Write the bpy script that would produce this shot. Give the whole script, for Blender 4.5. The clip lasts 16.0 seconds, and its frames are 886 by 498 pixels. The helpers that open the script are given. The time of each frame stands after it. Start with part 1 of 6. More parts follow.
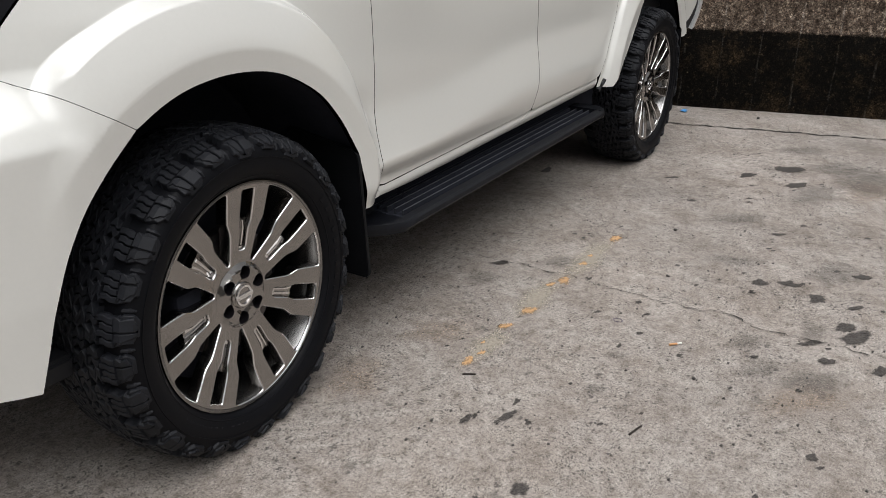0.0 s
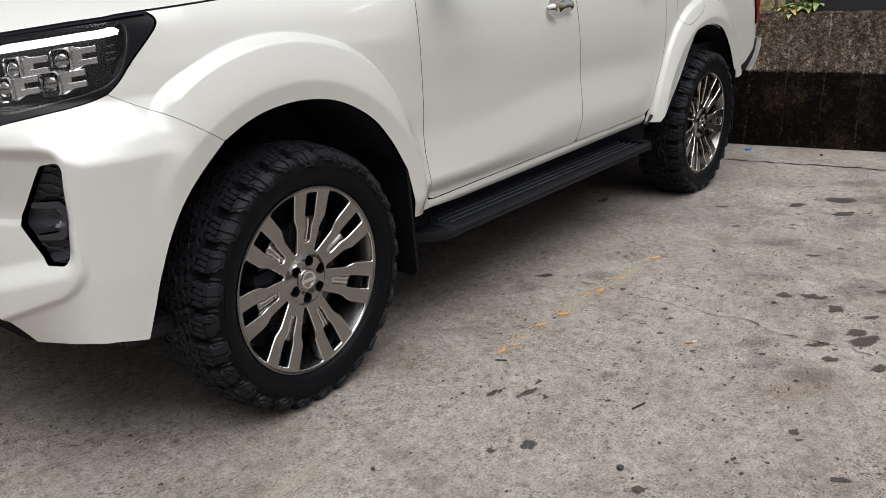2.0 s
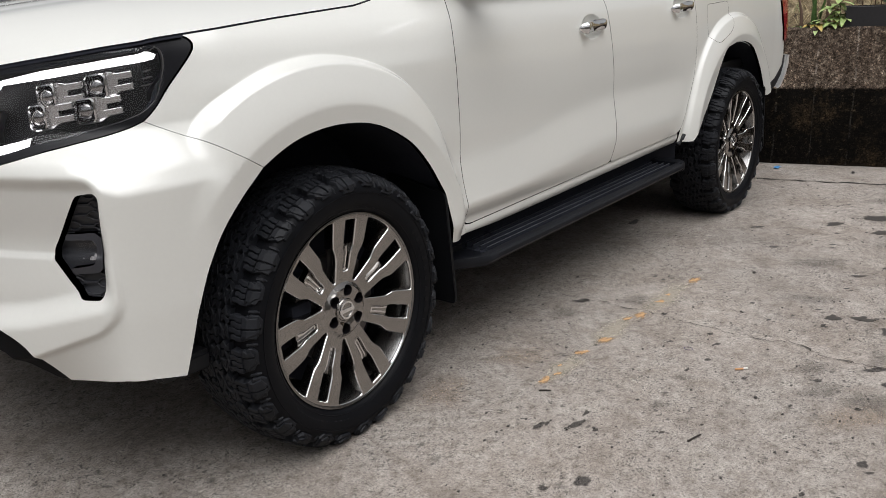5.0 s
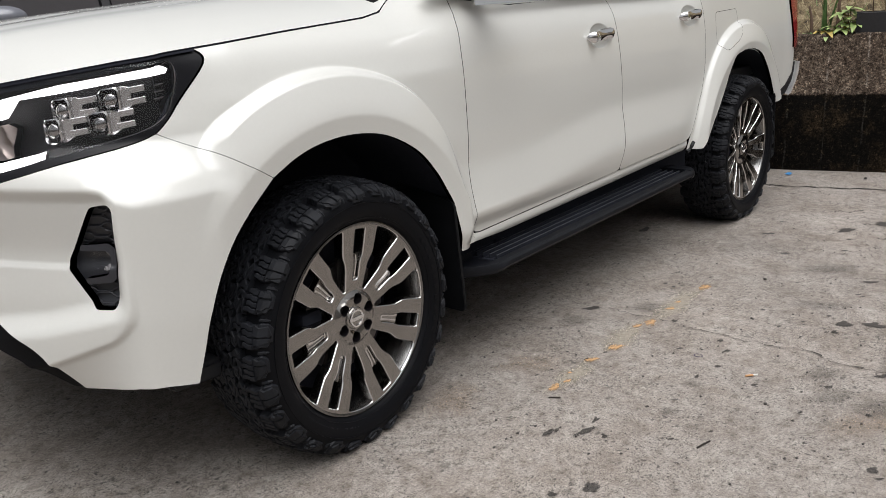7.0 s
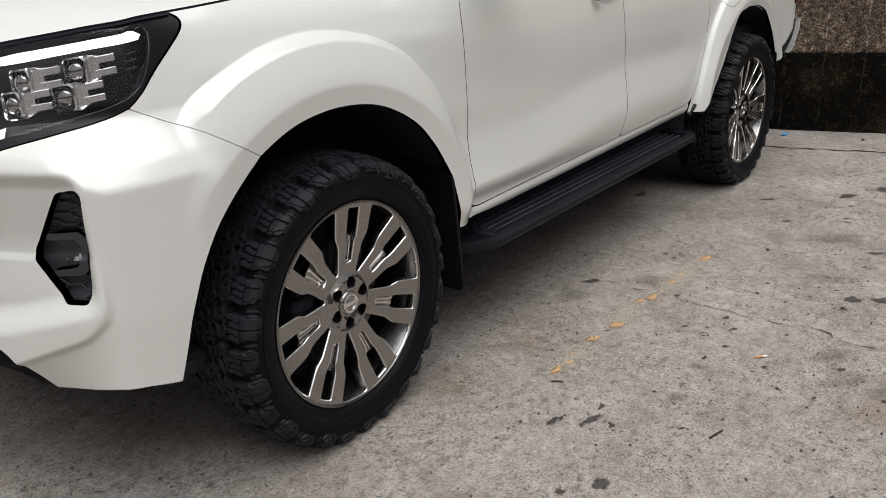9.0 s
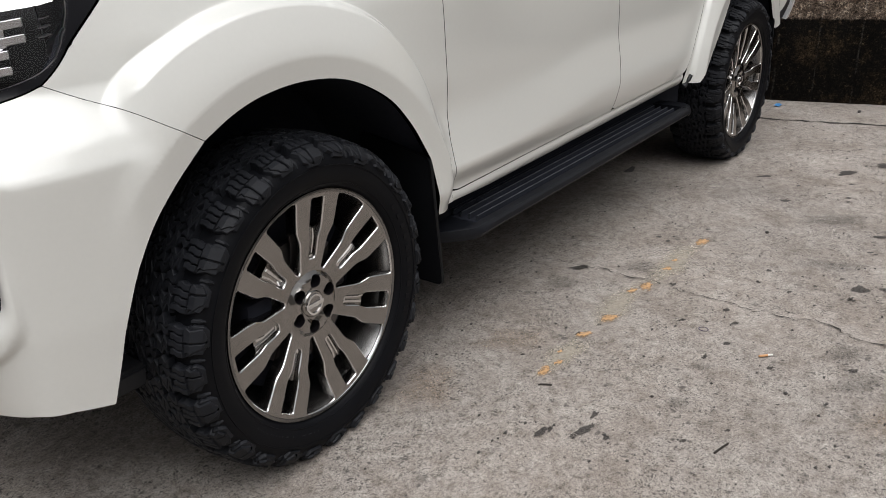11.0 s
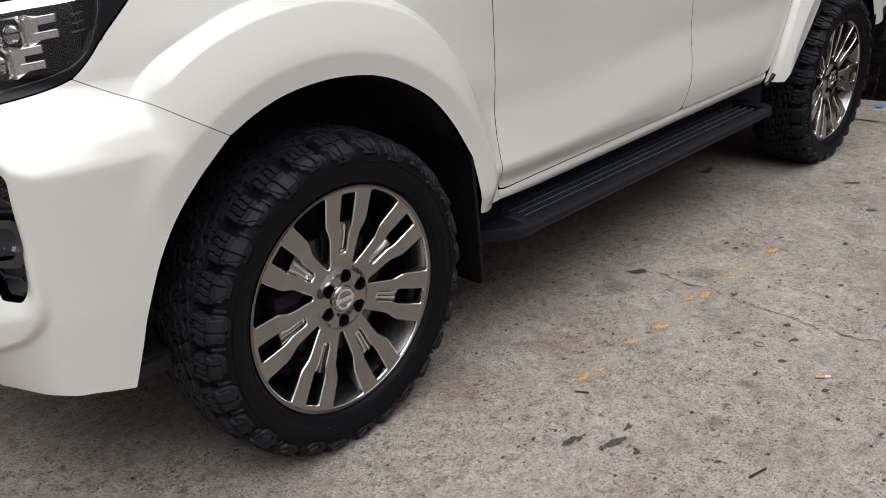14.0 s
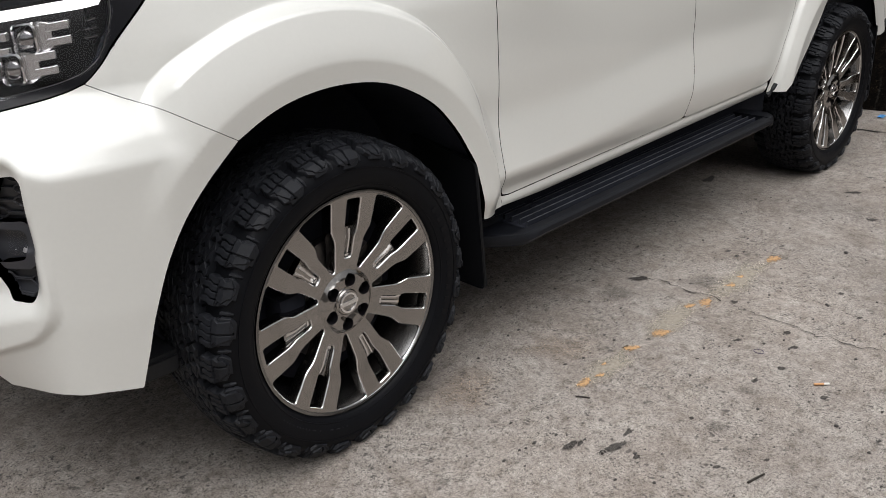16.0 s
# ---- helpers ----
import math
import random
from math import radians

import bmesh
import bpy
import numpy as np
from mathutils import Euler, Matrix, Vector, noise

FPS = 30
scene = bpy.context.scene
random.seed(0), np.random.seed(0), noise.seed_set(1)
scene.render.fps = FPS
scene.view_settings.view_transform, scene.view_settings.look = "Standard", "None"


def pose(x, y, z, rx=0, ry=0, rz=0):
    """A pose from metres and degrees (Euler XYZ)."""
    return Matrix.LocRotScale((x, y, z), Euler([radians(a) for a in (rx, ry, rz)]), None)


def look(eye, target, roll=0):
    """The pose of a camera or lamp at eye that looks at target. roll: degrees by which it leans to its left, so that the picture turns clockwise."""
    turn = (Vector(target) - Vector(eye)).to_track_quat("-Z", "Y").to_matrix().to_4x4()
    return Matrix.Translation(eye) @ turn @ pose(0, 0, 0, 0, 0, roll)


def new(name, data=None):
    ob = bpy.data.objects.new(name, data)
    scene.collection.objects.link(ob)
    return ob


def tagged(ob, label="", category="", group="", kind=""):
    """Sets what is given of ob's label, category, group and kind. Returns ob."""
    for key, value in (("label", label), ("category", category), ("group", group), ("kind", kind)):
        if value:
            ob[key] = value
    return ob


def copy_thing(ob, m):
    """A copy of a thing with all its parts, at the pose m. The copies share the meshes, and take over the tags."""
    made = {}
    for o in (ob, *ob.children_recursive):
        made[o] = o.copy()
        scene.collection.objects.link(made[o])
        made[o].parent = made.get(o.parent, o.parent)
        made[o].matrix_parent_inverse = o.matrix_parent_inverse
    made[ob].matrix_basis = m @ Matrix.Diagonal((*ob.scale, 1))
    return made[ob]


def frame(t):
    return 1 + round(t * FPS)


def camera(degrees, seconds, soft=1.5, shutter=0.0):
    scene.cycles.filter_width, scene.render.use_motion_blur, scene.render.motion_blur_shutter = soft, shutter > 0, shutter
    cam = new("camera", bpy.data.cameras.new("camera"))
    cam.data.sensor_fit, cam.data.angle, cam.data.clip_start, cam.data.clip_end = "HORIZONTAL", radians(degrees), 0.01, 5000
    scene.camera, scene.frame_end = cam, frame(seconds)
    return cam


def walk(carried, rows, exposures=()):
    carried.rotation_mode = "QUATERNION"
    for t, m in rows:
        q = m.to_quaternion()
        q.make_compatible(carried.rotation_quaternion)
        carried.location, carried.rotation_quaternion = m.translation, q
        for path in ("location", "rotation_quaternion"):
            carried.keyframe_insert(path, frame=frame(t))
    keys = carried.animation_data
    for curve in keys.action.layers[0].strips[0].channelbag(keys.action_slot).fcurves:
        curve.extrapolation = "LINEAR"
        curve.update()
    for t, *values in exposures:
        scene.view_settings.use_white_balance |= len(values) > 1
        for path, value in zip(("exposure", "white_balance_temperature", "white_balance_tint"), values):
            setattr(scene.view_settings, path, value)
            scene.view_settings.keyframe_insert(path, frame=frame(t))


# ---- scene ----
cam = camera(57.3, 16.0, soft=0.6)
PATH = [
    (0, (-1.313, -1.377, 1.314), (0.26, -0.414, 0.541), 0.5),
    (0.5, (-1.521, -1.553, 1.283), (0.007, -0.555, 0.466), -0.7),
    (1, (-1.55, -1.69, 1.289), (-0.052, -0.627, 0.499), -1.4),
    (1.5, (-1.56, -1.791, 1.306), (-0.087, -0.645, 0.587), -1.5),
    (2, (-1.572, -1.81, 1.314), (-0.105, -0.616, 0.663), -1.5),
    (2.5, (-1.574, -1.794, 1.313), (-0.108, -0.575, 0.71), -1.7),
    (3, (-1.584, -1.741, 1.302), (-0.116, -0.516, 0.715), -2.0),
    (3.5, (-1.589, -1.706, 1.299), (-0.121, -0.483, 0.707), -2.1),
    (4, (-1.577, -1.665, 1.295), (-0.109, -0.444, 0.7), -2.4),
    (6.5, (-1.554, -1.7, 1.3), (-0.099, -0.458, 0.717), -2.9),
    (7, (-1.567, -1.702, 1.301), (-0.118, -0.448, 0.729), -3.2),
    (7.5, (-1.57, -1.699, 1.304), (-0.127, -0.434, 0.74), -3.5),
    (8, (-1.57, -1.7, 1.302), (-0.142, -0.421, 0.733), -3.9),
    (8.1, (-1.57, -1.7, 1.303), (-0.136, -0.426, 0.736), -3.8),
    (8.2, (-1.469, -1.532, 1.341), (-0.037, -0.300, 0.682), -3.8),
    (8.5, (-1.47, -1.532, 1.338), (-0.031, -0.317, 0.664), -3.3),
    (9, (-1.46, -1.536, 1.337), (-0.011, -0.343, 0.645), -2.7),
    (11.5, (-1.18, -1.349, 1.314), (0.267, -0.217, 0.525), -1.9),
    (12, (-1.132, -1.386, 1.329), (0.269, -0.209, 0.521), -2.1),
    (12.5, (-1.104, -1.437, 1.337), (0.237, -0.193, 0.527), -2.4),
    (13, (-1.093, -1.464, 1.329), (0.212, -0.183, 0.52), -2.5),
    (13.5, (-1.103, -1.468, 1.326), (0.189, -0.17, 0.522), -2.5),
    (14, (-1.11, -1.469, 1.332), (0.179, -0.164, 0.535), -2.3),
    (14.5, (-1.114, -1.479, 1.332), (0.181, -0.173, 0.547), -2.1),
    (15, (-1.119, -1.481, 1.337), (0.18, -0.174, 0.56), -2.0),
    (15.5, (-1.124, -1.483, 1.34), (0.171, -0.17, 0.567), -2.0),
    (16, (-1.13, -1.486, 1.339), (0.16, -0.172, 0.557), -1.9),
]
EXPOSURES = [(0, 0.05), (2.5, 0.04), (6.8, 0.09), (8.1, 0.12), (8.2, 0.0), (12.5, 0.03), (16, 0.05)]
walk(cam, [(t, look(eye, target, roll)) for t, eye, target, roll in PATH], exposures=EXPOSURES)

# ---- world and light ----
world = bpy.data.worlds.new("overcast_sky")
scene.world = world
world.use_nodes = True
wn, wl = world.node_tree.nodes, world.node_tree.links
sky = wn.new("ShaderNodeTexSky")
sky.sky_type, sky.sun_disc = "NISHITA", False
sky.sun_elevation, sky.sun_rotation, sky.dust_density, sky.air_density = radians(66), radians(214), 4.0, 1.0
wash = wn.new("ShaderNodeHueSaturation")
wash.inputs["Saturation"].default_value = 0.12
wl.new(sky.outputs[0], wash.inputs["Color"])
wl.new(wash.outputs[0], wn["Background"].inputs["Color"])
wn["Background"].inputs["Strength"].default_value = 0.092

sun = new("sun", bpy.data.lights.new("sun", "SUN"))
sun.data.energy, sun.data.angle, sun.data.color = 2.75, radians(74), (0.985, 0.985, 1.0)
sun.matrix_world = look((-1.3, -2.2, 11), (0, 0, 0))
scene.view_settings.exposure = 0.0


# ---- materials ----
def nodes_of(name):
    m = bpy.data.materials.new(name)
    m.use_nodes = True
    return m, m.node_tree.nodes, m.node_tree.links, m.node_tree.nodes["Principled BSDF"]


def noise_node(n, l, scale, detail=4.0, rough=0.6, coords=None):
    t = n.new("ShaderNodeTexNoise")
    t.inputs["Scale"].default_value, t.inputs["Detail"].default_value, t.inputs["Roughness"].default_value = scale, detail, rough
    if coords:
        l.new(coords, t.inputs["Vector"])
    return t.outputs["Fac"]


def ramp_node(n, l, fac, stops):
    r = n.new("ShaderNodeValToRGB")
    while len(r.color_ramp.elements) < len(stops):
        r.color_ramp.elements.new(0.5)
    for e, (p, c) in zip(r.color_ramp.elements, stops):
        e.position, e.color = p, (*c, 1) if len(c) == 3 else c
    l.new(fac, r.inputs[0])
    return r.outputs[0]


def mix_node(n, l, fac, a, b, blend="MIX"):
    m = n.new("ShaderNodeMix")
    m.data_type, m.blend_type = "RGBA", blend
    for key, v in ((0, fac), (6, a), (7, b)):
        if isinstance(v, (int, float)):
            m.inputs[key].default_value = v
        elif isinstance(v, tuple):
            m.inputs[key].default_value = (*v, 1)
        else:
            l.new(v, m.inputs[key])
    return m.outputs[2]


def bump_node(n, l, p, height, strength, distance):
    b = n.new("ShaderNodeBump")
    b.inputs["Strength"].default_value, b.inputs["Distance"].default_value = strength, distance
    l.new(height, b.inputs["Height"])
    l.new(b.outputs[0], p.inputs["Normal"])
    return b


def place_node(n, l, scale=(1, 1, 1)):
    c = n.new("ShaderNodeTexCoord")
    m = n.new("ShaderNodeMapping")
    m.inputs["Scale"].default_value = scale
    l.new(c.outputs["Object"], m.inputs[0])
    return m.outputs[0]


def plain(name, colour, rough, metal=0.0, vary=0.15, scale=30.0, bump=0.0, coat=0.0, coat_rough=0.03, spec=0.5, rough_vary=0.08):
    """A surface of one colour with a little grain, wear and relief."""
    m, n, l, p = nodes_of(name)
    at = place_node(n, l)
    fine, broad = noise_node(n, l, scale, 6, 0.65, at), noise_node(n, l, scale / 9, 3, 0.5, at)
    dark, light = tuple(c * (1 - vary) for c in colour), tuple(min(1, c * (1 + vary)) for c in colour)
    both = mix_node(n, l, 0.5, fine, broad)
    l.new(ramp_node(n, l, both, [(0.3, dark), (0.7, light)]), p.inputs["Base Color"])
    r = n.new("ShaderNodeMapRange")
    r.inputs["To Min"].default_value, r.inputs["To Max"].default_value = max(0.02, rough - rough_vary), min(1, rough + rough_vary)
    l.new(broad, r.inputs["Value"])
    l.new(r.outputs[0], p.inputs["Roughness"])
    p.inputs["Metallic"].default_value, p.inputs["Coat Weight"].default_value = metal, coat
    p.inputs["Coat Roughness"].default_value, p.inputs["Specular IOR Level"].default_value = coat_rough, spec
    if bump:
        bump_node(n, l, p, fine, bump, 0.002)
    return m


def glass(name, tint=(1, 1, 1), gloss=0.02, clear=1.0, ior=1.5):
    """Thin clear cover: see-through, with gloss by angle."""
    m = bpy.data.materials.new(name)
    m.use_nodes = True
    n, l = m.node_tree.nodes, m.node_tree.links
    n.remove(n["Principled BSDF"])
    t, g, x, f = n.new("ShaderNodeBsdfTransparent"), n.new("ShaderNodeBsdfGlossy"), n.new("ShaderNodeMixShader"), n.new("ShaderNodeLayerWeight")
    t.inputs[0].default_value = (*[c * clear for c in tint], 1)
    g.inputs["Roughness"].default_value, f.inputs["Blend"].default_value = gloss, 0.5
    bend, lift = n.new("ShaderNodeMath"), n.new("ShaderNodeMath")
    bend.operation, lift.operation = "POWER", "MULTIPLY_ADD"
    bend.inputs[1].default_value = 5
    lift.inputs[1].default_value, lift.inputs[2].default_value = 0.6, ((ior - 1) / (ior + 1)) ** 2
    l.new(f.outputs["Facing"], bend.inputs[0])
    l.new(bend.outputs[0], lift.inputs[0])
    l.new(lift.outputs[0], x.inputs[0])
    l.new(t.outputs[0], x.inputs[1])
    l.new(g.outputs[0], x.inputs[2])
    l.new(x.outputs[0], n["Material Output"].inputs[0])
    return m


def glow(name, colour, strength):
    m, n, l, p = nodes_of(name)
    p.inputs["Base Color"].default_value = (*colour, 1)
    p.inputs["Emission Color"].default_value, p.inputs["Emission Strength"].default_value = (*colour, 1), strength
    p.inputs["Roughness"].default_value = 0.3
    return m


PAINT = plain("pearl_white_paint", (0.715, 0.712, 0.676), 0.42, vary=0.015, scale=900, coat=1.0, coat_rough=0.07, rough_vary=0.03)
TRIM = plain("black_textured_plastic", (0.012, 0.0125, 0.0145), 0.48, vary=0.2, scale=300, bump=0.15, spec=0.35)
GLOSS_BLACK = plain("gloss_black_plastic", (0.006, 0.006, 0.008), 0.1, vary=0.1, spec=0.3, rough_vary=0.02)
UNDER = plain("underbody_black", (0.020, 0.0215, 0.029), 0.85, vary=0.3, spec=0.1)
RUBBER = plain("tread_rubber", (0.0098, 0.0108, 0.0140), 0.62, vary=0.5, scale=120, bump=0.35, spec=0.28)
SIDEWALL = plain("sidewall_rubber", (0.0034, 0.0037, 0.0052), 0.55, vary=0.25, scale=200, bump=0.08, spec=0.14)
GUNMETAL = plain("gunmetal_alloy", (0.34, 0.326, 0.312), 0.17, metal=1.0, vary=0.06, scale=60)
STEEL = plain("dull_steel", (0.18, 0.17, 0.165), 0.45, metal=1.0, vary=0.25, scale=40)
BRIGHT = plain("polished_alloy", (0.74, 0.735, 0.73), 0.1, metal=1.0, vary=0.05)
CHROME = plain("chrome", (0.82, 0.82, 0.82), 0.06, metal=1.0, vary=0.02)
SILVER = plain("silver_reflector", (0.92, 0.92, 0.92), 0.2, metal=1.0, vary=0.05)
HOUSING = plain("lamp_housing_black", (0.008, 0.007, 0.008), 0.45, vary=0.2, spec=0.12)
SATIN_SILVER = plain("satin_silver_paint", (0.72, 0.71, 0.70), 0.28, metal=0.85, vary=0.06, coat=0.6)
CLEAR = glass("clear_cover", (0.93, 0.93, 0.95), 0.01, ior=1.46)
TINTED = plain("tinted_glass", (0.012, 0.014, 0.016), 0.04, vary=0.05)
LED = glow("white_led", (1.0, 0.99, 0.97), 2.6)
RED = plain("red_lens", (0.30, 0.006, 0.010), 0.12, vary=0.1, coat=1)
DARK_PAINT = plain("dark_grey_paint", (0.03, 0.028, 0.03), 0.3, vary=0.1, coat=1.0)


def concrete(name, base):
    """Worn, sandy concrete: clouded tone, fine grain, dark grit and pits, patches of hair cracks."""
    m, n, l, p = nodes_of(name)
    at = place_node(n, l)
    broad, mid, blot = noise_node(n, l, 0.9, 5, 0.6, at), noise_node(n, l, 7, 6, 0.7, at), noise_node(n, l, 2.6, 9, 0.72, at)
    sand, fine = noise_node(n, l, 330, 3, 0.75, at), noise_node(n, l, 120, 6, 0.8, at)
    c = ramp_node(n, l, broad, [(0.32, tuple(v * 0.80 for v in base)), (0.5, base), (0.68, tuple(min(1, v * 1.16) for v in base))])
    c = mix_node(n, l, 0.85, c, ramp_node(n, l, mid, [(0.28, (0.74, 0.70, 0.66)), (0.5, (0.99, 0.98, 0.97)), (0.72, (1.14, 1.15, 1.13))]), "MULTIPLY")
    c = mix_node(n, l, 0.75, c, ramp_node(n, l, blot, [(0.36, (0.66, 0.62, 0.58)), (0.47, (0.94, 0.92, 0.9)), (0.56, (1.05, 1.05, 1.05)), (0.66, (1.18, 1.19, 1.19))]), "MULTIPLY")
    c = mix_node(n, l, 0.9, c, ramp_node(n, l, sand, [(0.34, (0.27, 0.26, 0.25)), (0.455, (0.95, 0.94, 0.93)), (0.56, (1.08, 1.08, 1.07)), (0.68, (1.55, 1.54, 1.51))]), "MULTIPLY")
    c = mix_node(n, l, 0.85, c, ramp_node(n, l, fine, [(0.36, (0.08, 0.075, 0.07)), (0.455, (0.98, 0.97, 0.96)), (0.55, (1.12, 1.12, 1.12)), (0.68, (1.85, 1.84, 1.80))]), "MULTIPLY")
    c = mix_node(n, l, 0.85, c, ramp_node(n, l, noise_node(n, l, 26, 8, 0.75, at), [(0.36, (0.52, 0.49, 0.46)), (0.45, (0.90, 0.89, 0.88)), (0.55, (1.06, 1.06, 1.06)), (0.66, (1.36, 1.36, 1.34))]), "MULTIPLY")
    ragged = n.new("ShaderNodeTexNoise")
    ragged.inputs["Scale"].default_value, ragged.inputs["Detail"].default_value = 48, 5
    l.new(at, ragged.inputs["Vector"])
    warp = mix_node(n, l, 0.04, at, ragged.outputs["Color"], "ADD")
    crowd = ramp_node(n, l, noise_node(n, l, 3.4, 5, 0.65, at), [(0.36, (0.25, 0.25, 0.25)), (0.58, (1, 1, 1))])
    for size, near, far, share, dark in ((11, 0.10, 0.20, 0.84, 0.5), (22, 0.12, 0.24, 0.72, 0.75), (42, 0.14, 0.28, 0.56, 0.9), (95, 0.18, 0.36, 0.45, 0.97), (210, 0.22, 0.44, 0.48, 0.97)):
        spots = n.new("ShaderNodeTexVoronoi")
        spots.inputs["Scale"].default_value = size
        l.new(warp, spots.inputs["Vector"])
        keep = n.new("ShaderNodeSeparateColor")
        l.new(spots.outputs["Color"], keep.inputs[0])
        disc = ramp_node(n, l, spots.outputs["Distance"], [(near, (1, 1, 1)), (far, (0, 0, 0))])
        some = ramp_node(n, l, keep.outputs[1], [(share, (0, 0, 0)), (share + 0.04, (1, 1, 1))])
        both = mix_node(n, l, 1.0, mix_node(n, l, 1.0, disc, some, "MULTIPLY"), crowd, "MULTIPLY")
        c = mix_node(n, l, both, c, mix_node(n, l, dark, c, (0.045, 0.040, 0.037)))
    # patches of map cracking
    web = n.new("ShaderNodeTexVoronoi")
    web.feature = "DISTANCE_TO_EDGE"
    web.inputs["Scale"].default_value = 17
    l.new(mix_node(n, l, 0.06, at, ragged.outputs["Color"], "ADD"), web.inputs["Vector"])
    line = ramp_node(n, l, web.outputs["Distance"], [(0.012, (1, 1, 1)), (0.030, (0, 0, 0))])
    where = ramp_node(n, l, noise_node(n, l, 1.7, 6, 0.7, at), [(0.52, (0, 0, 0)), (0.64, (0.75, 0.75, 0.75))])
    c = mix_node(n, l, mix_node(n, l, 1.0, line, where, "MULTIPLY"), c, (0.07, 0.064, 0.058))
    l.new(c, p.inputs["Base Color"])
    p.inputs["Roughness"].default_value = 0.88
    bump_node(n, l, p, mix_node(n, l, 0.5, fine, sand), 0.4, 0.003)
    return m


CONCRETE = concrete("worn_concrete", (0.290, 0.264, 0.244))


# ---- helpers for building ----
def finish(name, bm, mat, parent=None, label="", smooth_shade=True):
    me = bpy.data.meshes.new(name)
    bmesh.ops.recalc_face_normals(bm, faces=bm.faces)
    bm.to_mesh(me)
    bm.free()
    if smooth_shade:
        me.shade_smooth()
        me.set_sharp_from_angle(angle=radians(32))
    return link(name, me, mat, parent, label)


def link(name, me, mat, parent=None, label=""):
    ob = new(name, me)
    for m in (mat if isinstance(mat, (list, tuple)) else [mat]):
        me.materials.append(m)
    if parent is not None:
        ob.parent = parent
    if label:
        ob["label"] = label
    return ob


def thing(name, label, category, group="", at=(0, 0, 0)):
    ob = new(name)
    ob.location = at
    return tagged(ob, label, category, group)


def box(bm, lo, hi, bevel=0.0):
    r = bmesh.ops.create_cube(bm, size=1, matrix=Matrix.LocRotScale([(a + b) / 2 for a, b in zip(lo, hi)], None, [b - a for a, b in zip(lo, hi)]))
    if bevel:
        vs = set(r["verts"])
        bmesh.ops.bevel(bm, geom=[e for e in bm.edges if e.verts[0] in vs], offset=bevel, segments=2, affect="EDGES", profile=0.6)


def part_box(name, lo, hi, mat, parent, bevel=0.006, label=""):
    bm = bmesh.new()
    box(bm, lo, hi, bevel)
    return finish(name, bm, mat, parent, label)


def loft(bm, rings, closed=True, caps=True):
    rows = [[bm.verts.new(p) for p in ring] for ring in rings]
    n = len(rows[0])
    for a, b in zip(rows, rows[1:]):
        for i in range(n if closed else n - 1):
            j = (i + 1) % n
            bm.faces.new((a[i], a[j], b[j], b[i]))
    if caps and closed:
        bm.faces.new(rows[0])
        bm.faces.new(rows[-1][::-1])
    return rows


def tube(bm, path, radius, sides=8):
    path = [Vector(p) for p in path]
    rings = []
    for i, p in enumerate(path):
        d = (path[min(i + 1, len(path) - 1)] - path[max(i - 1, 0)]).normalized()
        a = d.orthogonal().normalized()
        b = d.cross(a)
        r = radius(i / (len(path) - 1)) if callable(radius) else radius
        rings.append([p + (a * math.cos(t) + b * math.sin(t)) * r for t in [2 * math.pi * k / sides for k in range(sides)]])
    loft(bm, rings)


def lathe(bm, profile, segs=96, close=False):
    """Turns (radius, y) round the y axis."""
    rows = []
    for k in range(segs):
        c, s = math.cos(2 * math.pi * k / segs), math.sin(2 * math.pi * k / segs)
        rows.append([bm.verts.new((r * c, y, r * s)) for r, y in profile])
    m = len(profile)
    for k in range(segs):
        a, b = rows[k], rows[(k + 1) % segs]
        for i in range(m if close else m - 1):
            j = (i + 1) % m
            bm.faces.new((a[i], a[j], b[j], b[i]))


# ---- sheets cut out of the body's skin ----
from mathutils.geometry import delaunay_2d_cdt


def dense(line, step, closed=True):
    p = [np.array(q, float) for q in line]
    out = []
    for a, b in zip(p, p[1:] + ([p[0]] if closed else [])):
        k = max(1, int(np.ceil(np.hypot(*(b - a)) / step)))
        out += [a + (b - a) * i / k for i in range(k)]
    if not closed:
        out.append(p[-1])
    return np.array(out)


def rounded(line, r=0.012):
    """Cuts the corners of a closed outline into short arcs."""
    p, out = [np.array(q, float) for q in line], []
    for i, b in enumerate(p):
        a, c = p[i - 1], p[(i + 1) % len(p)]
        ka, kc = min(r, np.hypot(*(a - b)) * 0.4), min(r, np.hypot(*(c - b)) * 0.4)
        s, e = b + (a - b) / np.hypot(*(a - b)) * ka, b + (c - b) / np.hypot(*(c - b)) * kc
        out += [(1 - t) ** 2 * s + 2 * t * (1 - t) * b + t * t * e for t in (0, 0.33, 0.67, 1)]
    return out


def area_of(p):
    x, y = np.array(p).T
    return 0.5 * np.sum(x * np.roll(y, -1) - y * np.roll(x, -1))


def shifted(p, d):
    """Outline moved inwards by d."""
    p = np.array(p)
    t = np.roll(p, -1, 0) - np.roll(p, 1, 0)
    t /= np.maximum(np.hypot(*t.T), 1e-9)[:, None]
    n = np.stack([-t[:, 1], t[:, 0]], 1) * (1 if area_of(p) > 0 else -1)
    return p + n * d


def inside(q, poly):
    x, y = q[:, 0], q[:, 1]
    r = np.zeros(len(q), bool)
    a, b = np.array(poly), np.roll(np.array(poly), -1, 0)
    for (x1, y1), (x2, y2) in zip(a, b):
        if y1 != y2:
            r ^= ((y1 > y) != (y2 > y)) & (x < (x2 - x1) * (y - y1) / (y2 - y1) + x1)
    return r


